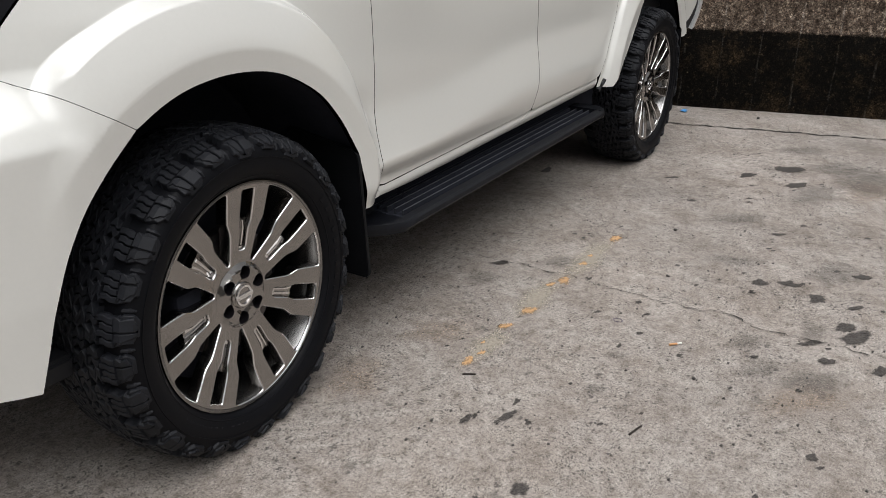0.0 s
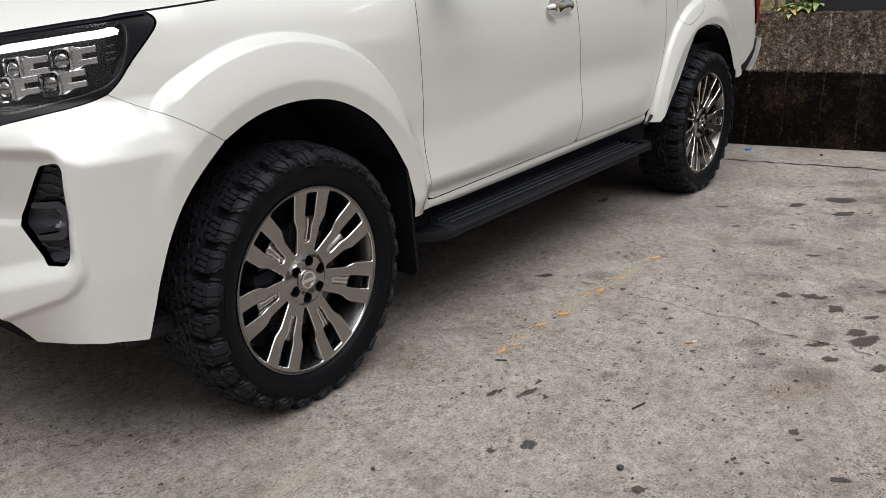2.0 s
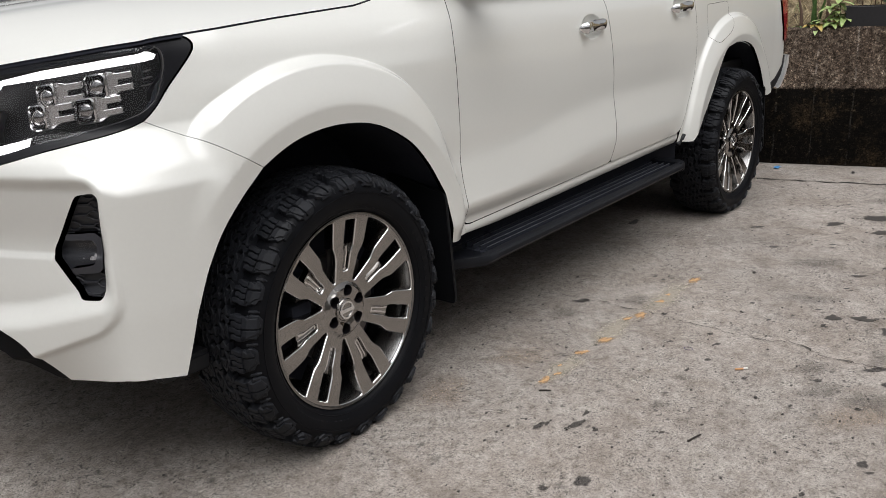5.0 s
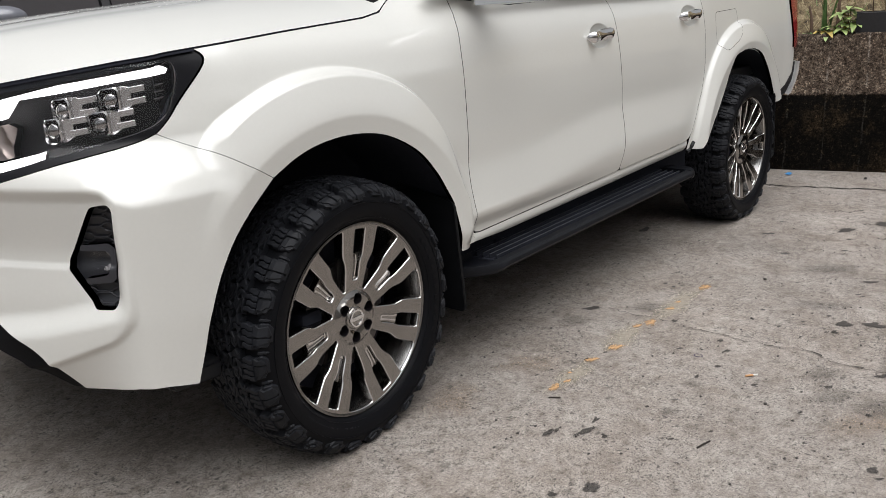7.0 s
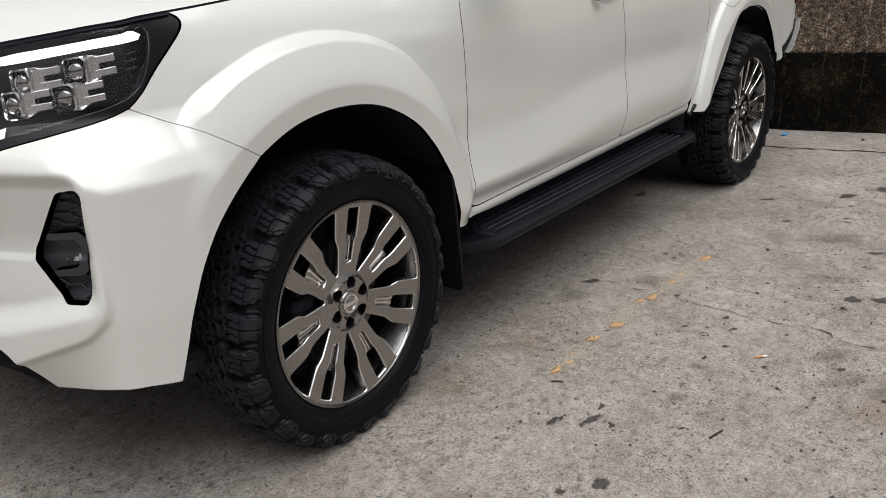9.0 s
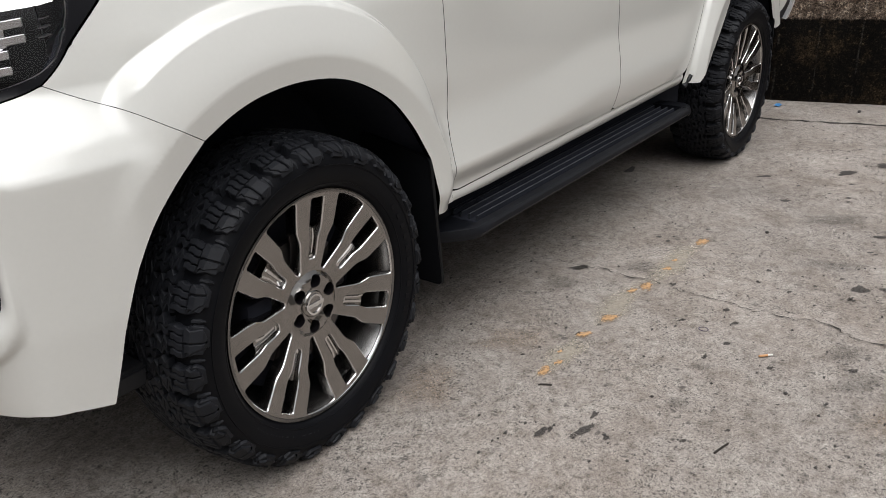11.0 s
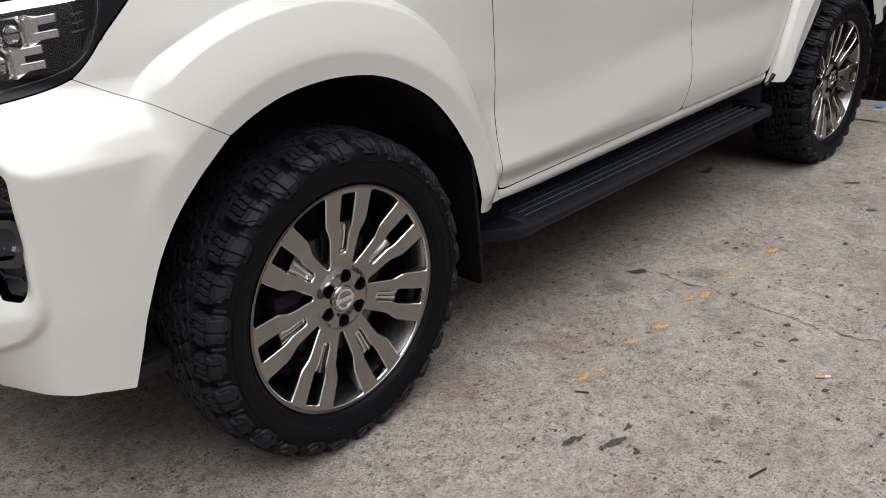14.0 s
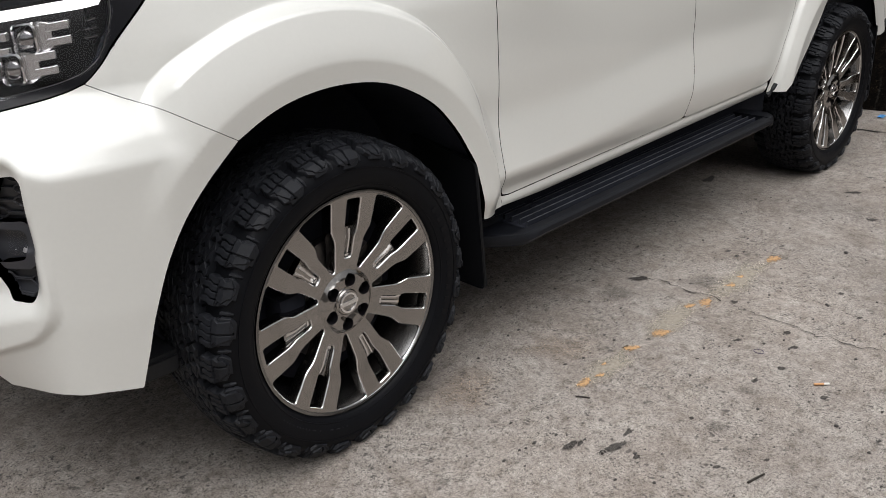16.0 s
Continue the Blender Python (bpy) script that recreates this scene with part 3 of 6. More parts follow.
# front bumper, its fog lamp pocket cut out
bump_low = [(-0.371, 0.805), (-0.447, 0.705), (-0.501, 0.585), (-0.528, 0.501), (-0.556, 0.416), (-0.634, 0.433), (-0.704, 0.441), (-0.792, 0.433), (-0.884, 0.423), (-0.918, 0.476), (-0.950, 0.524), (-1.005, 0.561), (-1.088, 0.593), (-1.2, 0.64), (END, 0.65)]
bump_low = cr_curve([(-0.268, 0.896)] + bump_low[:5], 5).tolist()[1:] + bump_low[5:8] + cr_curve(bump_low[8:14], 4).tolist() + bump_low[14:]
outline = SEAM[::-1] + LAMP_LOW[1:] + [(END, 0.92)] + bump_low[::-1]
fog_hole = rounded(FOG, 0.010)
sheet("front_bumper", outline, PAINT, truck, holes=[fog_hole], step=0.008, corner=0.004, hole_lip=0.03, gap=0.0006, lines=SHELF_LINES + C_LINES)
fender = SEAM + ARCH_F[1:] + [(0.49, 0.58), (0.515, 0.484), (0.56, 0.479), (0.652, 0.475), (0.650, 0.505)] + DOOR_FRONT[::-1] + [(0.50, 1.35), (0.427, 1.331), (0.354, 1.294), (0.262, 1.279), (-0.068, 1.257)] + LAMP_BACK[:-1]
sheet("front_fender", fender, PAINT, truck, step=0.011, corner=0.004, gap=0.0008, lines=LINES_F)
front_door = DOOR_FRONT + [(0.652, 0.512), (0.685, 0.506), (1.269, 0.526), (1.70, 0.541)] + DOOR_MID[::-1] + [(1.262, 1.304), (0.987, 1.296), (0.814, 1.312)]
rear_door = DOOR_MID + [(1.75, 0.543), (2.091, 0.553), (2.376, 0.562), (2.45, 0.572)] + DOOR_REAR[::-1] + [(2.1, 1.322)]
def bowl_lines(hx, hz):
    a = np.linspace(0, 2 * math.pi, 44, endpoint=False)
    return [np.stack([hx + 0.085 * k * np.cos(a), hz + 0.05 * k * np.sin(a)], 1) for k in (0.25, 0.5, 0.72, 0.86, 0.95, 1.0, 1.06, 1.18)]


doors = sheet("front_door", front_door, PAINT, truck, step=0.018, gap=0.0021, lines=bowl_lines(1.57, 1.148)), sheet("rear_door", rear_door, PAINT, truck, step=0.018, lines=bowl_lines(2.467, 1.192))
sill = [(0.652, 0.474), (0.861, 0.468), (1.268, 0.478), (1.76, 0.493), (2.446, 0.514), (2.462, 0.572), (2.376, 0.560), (2.091, 0.551), (1.724, 0.541), (1.269, 0.524), (0.685, 0.504), (0.652, 0.508)]
sheet("side_sill", sill, PAINT, truck, step=0.008, corner=0.003, gap=0.0008, lip=0.04, extra=0.001, shape=lambda u, z: 0.010 * np.clip(np.abs(z - np.interp(u, [0.652, 2.446], [0.491, 0.541])) / 0.026, 0, 1.2) ** 2)
ARCH_R = [(2.539, 0.512), (2.688, 0.663), (2.789, 0.786), (2.906, 0.945), (3.004, 0.975), (3.12, 0.985), (3.261, 0.965), (3.364, 0.919), (3.48, 0.811), (3.572, 0.683)]
ARCH_R = cr_curve(ARCH_R, 5).tolist()
FUEL = [(2.762, 1.197), (3.058, 1.206), (3.070, 1.156), (3.046, 1.077), (2.99, 1.042), (2.842, 0.991), (2.781, 1.015), (2.769, 1.09)]
TAIL = [(3.925, 1.32), (3.93, 1.22), (3.985, 1.012), (4.00, 0.93)]
bed = [(2.472, 0.592), (2.458, 0.515)] + ARCH_R + [(3.60, 0.628), (3.66, 0.625), (3.90, 0.700), (4.02, 0.776), (4.04, 0.85), (4.035, 0.93)] + TAIL[::-1] + DOOR_REAR[:-1]
sheet("bed_side", bed, PAINT, truck, step=0.02, corner=0.004, holes=[rounded(FUEL, 0.03)], hole_lip=0.012, lines=LINES_R)
sheet("fuel_door", rounded(FUEL, 0.03), PAINT, truck, step=0.02, corner=0, mirror=False, gap=0.002, lines=LINES_R)
sheet("tail_lamp", TAIL + [(4.035, 0.93), (4.12, 0.95), (4.12, 1.32)], RED, truck, step=0.02, extra=-0.010)


MESH_PLASTIC = plain("mesh_plastic", (0.020, 0.021, 0.026), 0.45, vary=0.2)
# fog lamp pocket: black mesh insert, bezel and lamp
insert = sheet("fog_insert", FOG, MESH_PLASTIC, truck, step=0.02, corner=0.016, gap=0.0005, extra=0.024, lip=0.0, label="black honeycomb fog lamp insert")
FOG_ARRAY = np.array(rounded(FOG, 0.010))
for k in range(10):
    zr = 0.657 + 0.027 * k
    for up in (-1, 1):
        uu = np.linspace(-0.885, -0.69, 60)
        zz = zr + up * (0.0015 + 0.0095 * np.clip(np.cos((uu + 0.012 * (k % 2)) * 78), 0, 1) ** 0.7)
        ok = inside(np.stack([uu, zz], 1), shifted(FOG_ARRAY, 0.004)) & ~((zz > 0.712) & (zz < 0.800) & (uu > -0.842))
        if ok.sum() > 5:
            for side in (0, 1):
                pts = skin(uu[ok], zz[ok], 0.0195)
                if side:
                    pts[:, 1] = 2 * CENTRE - pts[:, 1]
                bm = bmesh.new()
                tube(bm, pts.tolist(), 0.0024, 6)
                finish("mesh_rib", bm, MESH_PLASTIC, insert[side])
bezel_out = [(-0.824, 0.803), (-0.745, 0.808), (-0.724, 0.792), (-0.728, 0.722), (-0.744, 0.709), (-0.812, 0.707), (-0.820, 0.722), (-0.775, 0.728), (-0.751, 0.733), (-0.746, 0.745), (-0.744, 0.778), (-0.754, 0.788), (-0.830, 0.786)]
bezel_in = [(-0.806, 0.784), (-0.752, 0.785), (-0.748, 0.736), (-0.798, 0.734)]
bezel = sheet("fog_lamp", bezel_out, plain("fog_bezel_plastic", (0.036, 0.037, 0.045), 0.42, vary=0.2), truck, step=0.008, corner=0.006, extra=0.000, lip=0.030, label="small square fog lamp in a black bezel", shape=lambda u, z: 0.012 * np.clip((np.hypot((u + 0.785) / 0.055, (z - 0.759) / 0.042) - 0.75), 0, 1))
sheet("reflector", bezel_in, plain("fog_reflector", (0.62, 0.60, 0.60), 0.3, metal=0.3), bezel, step=0.006, extra=0.020, lip=0.0, shape=lambda u, z: 0.003 * np.sin(u * 420) * np.sin(z * 420) + 0.010 * np.clip(1 - ((u + 0.79) / 0.04) ** 2 - ((z - 0.757) / 0.035) ** 2, 0, 1))
sheet("lens", bezel_in, CLEAR, bezel, step=0.02, extra=0.008, lip=0.0)


def smooth_row(line, n):
    p = dense(line, 0.005, closed=False)
    s = np.concatenate([[0], np.cumsum(np.hypot(*np.diff(p, axis=0).T))])
    q = np.linspace(0, s[-1], n)
    return np.stack([np.interp(q, s, p[:, 0]), np.interp(q, s, p[:, 1])], 1)


# hood: from its seam up over the crown, to the middle and down the other side
edge = smooth_row([(END, 1.12)] + HOOD_EDGE[1:] + [(0.47, 1.352)], 90)
low = skin(edge[:, 0], edge[:, 1], 0.0)
mid_x = np.interp(np.linspace(0, 1, 90), [0, 0.3, 1], [-0.86, -0.55, 0.62])
rows = []
for t in np.linspace(0, 1, 40):
    rise = 0.155 * (1 - (1 - t) ** 2.6) - 0.012 * smooth(0.35, 0.6, t)
    rows.append(np.stack([low[:, 0] + (mid_x - low[:, 0]) * t, low[:, 1] + (CENTRE - low[:, 1]) * t, low[:, 2] + rise * np.interp(np.linspace(0, 1, 90), [0, 0.25, 1], [0.75, 0.95, 0.8]) + 0.0045], -1))
rows = [np.vstack([low[:, 0], low[:, 1], low[:, 2] - 0.02]).T + np.array([0, 0.008, 0])] + rows
hood_pts = np.array(rows)
twin = hood_pts[::-1][1:].copy()
twin[..., 1] = 2 * CENTRE - twin[..., 1]
hood_pts = np.vstack([hood_pts, twin])
bm = bmesh.new()
loft(bm, hood_pts.tolist(), closed=False, caps=False)
bm.faces.ensure_lookup_table()
# folded lip coloured black instead of body paint: painted shade of the gap
for f in list(bm.faces)[:89] + list(bm.faces)[-89:]:
    f.material_index = 1
finish("hood", bm, [PAINT, UNDER], truck)

seal = smooth_row(HOOD_EDGE[1:6], 60)
sheet("hood_seal", np.vstack([seal, seal[::-1] - np.array([0, 0.005])]), UNDER, truck, step=0.03, corner=0, gap=0, extra=-0.0015, lip=0.012, label="black rubber hood seal")

# dark shut-line backing behind the panels
for nm, ol in (("inner_panel", [(-0.6, 1.0), (-0.36, 1.2), (0.3, 1.25), (0.70, 1.28), (1.7, 1.29), (2.62, 1.29), (2.62, 1.0), (2.5, 0.56), (0.66, 0.48), (0.52, 0.5), (0.48, 0.72), (0.4, 0.82), (0.22, 0.95), (0, 0.99), (-0.2, 0.95), (-0.3, 0.9), (-0.45, 0.98)]),):
    sheet(nm, ol, UNDER, truck, step=0.02, extra=0.034, lip=0.0, label="black inner body panel")

# cabin
def slab(name, pts, mat, thick=0.02, label="", twin=True):
    """A flat plate through the given corners."""
    p = [Vector(q) for q in pts]
    nrm = (p[1] - p[0]).cross(p[2] - p[0]).normalized() * thick
    for side in (0, 1) if twin else (0,):
        bm = bmesh.new()
        q = [Vector((v.x, 2 * CENTRE - v.y, v.z)) if side else v for v in p]
        k = Vector((nrm.x, -nrm.y, nrm.z)) if side else nrm
        loft(bm, [q, [v + k for v in q]])
        finish(name, bm, mat, truck, label, False)


slab("front_side_window", [(0.78, 0.12, 1.315), (1.68, 0.115, 1.315), (1.66, 0.25, 1.72), (1.38, 0.26, 1.73)], TINTED, 0.005)
slab("rear_side_window", [(1.73, 0.115, 1.32), (2.52, 0.12, 1.325), (2.40, 0.25, 1.70), (1.71, 0.25, 1.72)], TINTED, 0.005)
slab("window_trim", [(0.74, 0.098, 1.296), (2.56, 0.104, 1.312), (2.56, 0.108, 1.328), (0.74, 0.102, 1.318)], CHROME, 0.012, "chrome window trim")
slab("windscreen", [(0.50, 0.22, 1.36), (1.30, 0.30, 1.76), (1.30, 1.56, 1.76), (0.50, 1.64, 1.36)], TINTED, 0.006, twin=False)
slab("rear_window", [(2.60, 0.22, 1.33), (2.50, 0.30, 1.72), (2.50, 1.56, 1.72), (2.60, 1.64, 1.33)], TINTED, 0.006, twin=False)
slab("pillar", [(0.52, 0.14, 1.34), (0.74, 0.12, 1.32), (1.38, 0.262, 1.735), (1.28, 0.27, 1.76)], PAINT, 0.03)
slab("pillar", [(2.52, 0.122, 1.33), (2.62, 0.13, 1.33), (2.52, 0.27, 1.74), (2.40, 0.255, 1.72)], PAINT, 0.03)
bm = bmesh.new()
loft(bm, [[(1.26 + 0.02 * k, 0.26 + 0.06 * k, 1.74 + 0.04 * k), (2.54 - 0.02 * k, 0.26 + 0.06 * k, 1.72 + 0.05 * k), (2.54 - 0.02 * k, 1.60 - 0.06 * k, 1.72 + 0.05 * k), (1.26 + 0.02 * k, 1.60 - 0.06 * k, 1.74 + 0.04 * k)] for k in (0, 1)])
finish("roof", bm, PAINT, truck)
part_box("dashboard", (0.55, 0.2, 1.0), (2.5, 1.66, 1.34), UNDER, truck, 0.02, "dark cabin interior")
part_box("bed_floor", (2.66, 0.12, 0.80), (4.08, 1.74, 0.86), TRIM, truck, 0.01, "black bed liner")
part_box("bed_front", (2.64, 0.14, 0.86), (2.68, 1.72, 1.31), PAINT, truck)
part_box("tailgate", (4.06, 0.16, 0.82), (4.12, 1.70, 1.31), PAINT, truck, 0.012)
part_box("bed_rail", (2.64, 0.07, 1.315), (4.08, 0.16, 1.345), TRIM, truck, 0.01, "black bed rail cap")
part_box("bed_rail", (2.64, 1.70, 1.315), (4.08, 1.79, 1.345), TRIM, truck, 0.01, "black bed rail cap")
part_box("cowl", (0.38, 0.22, 1.30), (0.56, 1.64, 1.365), TRIM, truck, 0.01, "black windscreen cowl")
part_box("chassis", (-0.50, 0.46, 0.25), (4.02, 1.44, 0.62), UNDER, truck, 0.02, "black underbody")
# unseen low block and board, added to keep light from under the truck
part_box("fuel_tank", (0.56, 0.20, 0.27), (2.50, 1.66, 0.50), UNDER, truck, 0.03, "unseen black block added to shade the ground below")
part_box("rocker_board", (0.53, 0.16, 0.30), (2.68, 0.19, 0.55), UNDER, truck, 0.01, "black underbody")
part_box("floor_pan", (0.53, 0.095, 0.50), (2.46, 1.765, 0.56), UNDER, truck, 0.01, "black underbody")
part_box("engine_bay", (-0.62, 0.42, 0.60), (0.6, 1.44, 1.15), UNDER, truck, 0.02, "black underbody")
part_box("bed_underside", (2.6, 0.42, 0.6), (4.02, 1.44, 0.8), UNDER, truck, 0.02, "black underbody")
part_box("front_valance", (-0.78, 0.40, 0.43), (-0.45, 1.46, 0.50), UNDER, truck, 0.02, "black splash guard")

# wheel housings
for cx in (0.0, 3.15):
    for side in (0, 1):
        bm = bmesh.new()
        prof = [(0.548, 0.022), (0.54, 0.12), (0.54, 0.40), (0.02, 0.42)]
        rows_l = []
        for k in range(33):
            a = radians(8 + 164 * k / 32)
            rows_l.append([(cx + r * math.cos(a), 2 * CENTRE - y if side else y, 0.43 + r * math.sin(a)) for r, y in prof])
        loft(bm, rows_l, closed=False, caps=False)
        finish("wheel_housing", bm, UNDER, truck, "black wheel arch liner")


FLAP = plain("mud_flap_plastic", (0.006, 0.0065, 0.008), 0.55, vary=0.3, scale=200, spec=0.18)


def flap(x, z0, z1, width, lean):
    """A moulded flap with rounded lower corners and a raised rim, from the flare inwards."""
    for side in (0, 1):
        at = lambda y, z, out=0.0: (x + lean * (z1 - z) / (z1 - z0) + out, 2 * CENTRE - y if side else y, z)
        edge_l = rounded([(-0.012, z0), (width, z0), (width, z1 + 0.05), (-0.008, z1)], 0.022)
        bm = bmesh.new()
        loft(bm, [[at(y, z, o) for y, z in edge_l] for o in (0.0, 0.009)])
        loft(bm, [[at(y, z, o) for y, z in ([tuple(q) for q in edge_l] if k == 0 else [tuple(q) for q in shifted(edge_l, 0.006)])] for k, o in ((0, -0.003), (0, 0.002), (1, 0.002), (1, -0.002))], caps=False)
        finish("mud_flap", bm, FLAP, truck, "black plastic mud flap")


flap(0.458, 0.272, 0.675, 0.25, 0.032)
flap(3.575, 0.29, 0.69, 0.25, 0.03)


# ---- wheels ----
def tyre_profile():
    half = [(0.281, 0.014), (0.288, 0.003), (0.2935, -0.005), (0.299, -0.010), (0.308, -0.016), (0.322, -0.021), (0.342, -0.022), (0.360, -0.017), (0.375, -0.006), (0.3800, 0.010), (0.3835, 0.030), (0.3878, 0.065), (0.391, 0.115)]
    h = cr_curve(half, 4)
    other = h[::-1][1:].copy()
    other[:, 1] = 0.23 - other[:, 1]
    return np.vstack([h, other])


PROFILE = tyre_profile()
lo_i = np.argmin(np.abs(PROFILE[:60, 0] - 0.352) + (PROFILE[:60, 1] > 0.1))
CROWN = PROFILE[lo_i:len(PROFILE) - lo_i]
CROWN_S = np.concatenate([[0], np.cumsum(np.hypot(*np.diff(CROWN, axis=0).T))])
CROWN_S /= CROWN_S[-1]


def crown(w, h):
    r, y = np.interp(w, CROWN_S, CROWN[:, 0]), np.interp(w, CROWN_S, CROWN[:, 1])
    r2, y2 = np.interp(w + 0.01, CROWN_S, CROWN[:, 0]), np.interp(w + 0.01, CROWN_S, CROWN[:, 1])
    r1, y1 = np.interp(w - 0.01, CROWN_S, CROWN[:, 0]), np.interp(w - 0.01, CROWN_S, CROWN[:, 1])
    n = math.hypot(r2 - r1, y2 - y1)
    return r + (y2 - y1) / n * h, y - (r2 - r1) / n * h


def tread_block(bm, a0, left, right, height, flip):
    """left, right: (w, offset in metres along the tread); a block between them, with tapered sides."""
    rings = []
    for (w, sl), (_, sr) in zip(left, right):
        ring = []
        for s, h in ((sl - 0.002, -0.002), (sl + 0.0006, height - 0.0015), (sl + 0.002, height), (sr - 0.002, height), (sr - 0.0006, height - 0.0015), (sr + 0.002, -0.002)):
            edge_w = w
            r, y = crown(1 - edge_w if flip else edge_w, h if w > 0.06 else h * (0.45 + w * 9))
            a = a0 + (-s if flip else s) * 1.2 / 0.40
            ring.append((r * math.cos(a), y, r * math.sin(a)))
        rings.append(ring)
    loft(bm, rings)


def build_tyre(parent):
    bm = bmesh.new()
    lathe(bm, [tuple(p) for p in PROFILE], 120, close=True)
    # raised rings on the sidewall
    for r0, y0 in ((0.3025, -0.0125), (0.3445, -0.0222)):
        lathe(bm, [(r0 - 0.0015, y0 + 0.003), (r0 - 0.0012, y0 - 0.0012), (r0 + 0.0012, y0 - 0.0015), (r0 + 0.0018, y0 + 0.003)], 120)
    tyre = finish("tyre", bm, SIDEWALL, parent, "chunky black all-terrain tyre")
    bm = bmesh.new()
    count = 28
    rnd = random.Random(7)
    for i in range(count):
        for flip in (False, True):
            a = 2 * math.pi * (i + (0.5 if flip else 0)) / count
            odd = i % 2
            j = rnd.uniform(-0.0015, 0.0015)
            # shoulder lug: its outer half runs down the sidewall in steps, its inner half is cut like a comb
            w0 = 0.0 if odd else 0.035
            l, r = (-0.029, 0.026) if odd else (-0.0275, 0.025)
            ws = [w0, w0 + 0.022, w0 + 0.045, 0.10, 0.125, 0.15]
            lz = [0.010, 0.004, 0.0, 0.0, 0.005, 0.006]
            rz = [-0.012, -0.012, 0.0, 0.0, 0.004, 0.006]
            tread_block(bm, a, [(w, l + z + j) for w, z in zip(ws, lz)], [(w, r + z + j) for w, z in zip(ws, rz)], 0.0100, flip)
            ws2 = [w0 + 0.018, w0 + 0.034, w0 + 0.05, 0.108, 0.132, 0.15]
            lz2 = [0.022, 0.013, 0.004, 0.009, 0.004, 0.006]
            rz2 = [-0.026, -0.014, -0.012, -0.002, -0.004, 0.004]
            mid2 = (l + r) / 2 + (0.006 if odd else -0.004)
            tread_block(bm, a, [(w, l + z + j) for w, z in zip(ws2, lz2)], [(w, mid2 - 0.001 + z * 0.2 + j) for w, z in zip(ws2, rz2)], 0.0155, flip)
            tread_block(bm, a, [(w, mid2 + 0.0015 + z * 0.2 + j) for w, z in zip(ws2, rz2)], [(w, r + z + j) for w, z in zip(ws2, rz2)], 0.0132, flip)
            tread_block(bm, a, [(w, r + 0.0105 + z) for w, z in ((0.03, 0.003), (0.07, 0.0), (0.12, 0.002))], [(w, r + 0.0155 + z) for w, z in ((0.03, 0.001), (0.07, 0.003), (0.12, 0.004))], 0.005, flip)
            cuts = np.linspace(l + 0.006, r + 0.006, 5)
            for c in range(4):
                end = 0.262 + (0.012, -0.008, 0.010, -0.012)[c] * (1 if odd else -1)
                ws = [0.148, 0.19, 0.225, end]
                zig = [0.0, 0.0005, -0.003, -0.002]
                tread_block(bm, a, [(w, cuts[c] + z + 0.0006 + j) for w, z in zip(ws, zig)], [(w, cuts[c + 1] + z - 0.0009 + j) for w, z in zip(ws, zig)], 0.0185, flip)
            # interlocking inner rows
            for ws, base, width, zig in (
                ([0.276, 0.306, 0.338, 0.372], -0.036, 0.031, [0.0, 0.010, -0.004, 0.006]),
                ([0.279, 0.308, 0.336, 0.380], 0.001, 0.029, [0.006, -0.005, 0.008, -0.002]),
                ([0.384, 0.415, 0.452, 0.492], -0.021, 0.030, [0.005, -0.008, 0.006, -0.004]),
                ([0.392, 0.425, 0.458, 0.496], 0.0155, 0.031, [-0.006, 0.007, -0.007, 0.005]),
            ):
                shove, spread = rnd.uniform(-0.003, 0.003), rnd.uniform(-0.004, 0.004)
                left = [(w + shove, base + z * (0.7 + 0.6 * odd) + j) for w, z in zip(ws, zig)]
                right = [(w + shove, base + width + spread + z * (1.3 - 0.6 * odd) + j) for w, z in zip(ws, zig)]
                cut = [(w, (p + q) / 2 + 0.004 * (-1) ** k) for k, ((w, p), (_, q)) in enumerate(zip(left, right))]
                tread_block(bm, a, left, [(w, q - 0.0007) for w, q in cut], 0.0190, flip)
                tread_block(bm, a, [(w, q + 0.0007) for w, q in cut], right, 0.0180, flip)
    tread = tagged(finish("tread", bm, RUBBER, parent, "deep black rubber tread blocks"), kind="stuff")
    tread.data.set_sharp_from_angle(angle=radians(16))
    return tyre, tread


def spoke_y(rho):
    return float(np.interp(rho, [0.05, 0.09, 0.15, 0.2, 0.272], [0.0315, 0.0290, 0.0190, 0.0105, 0.0005]))


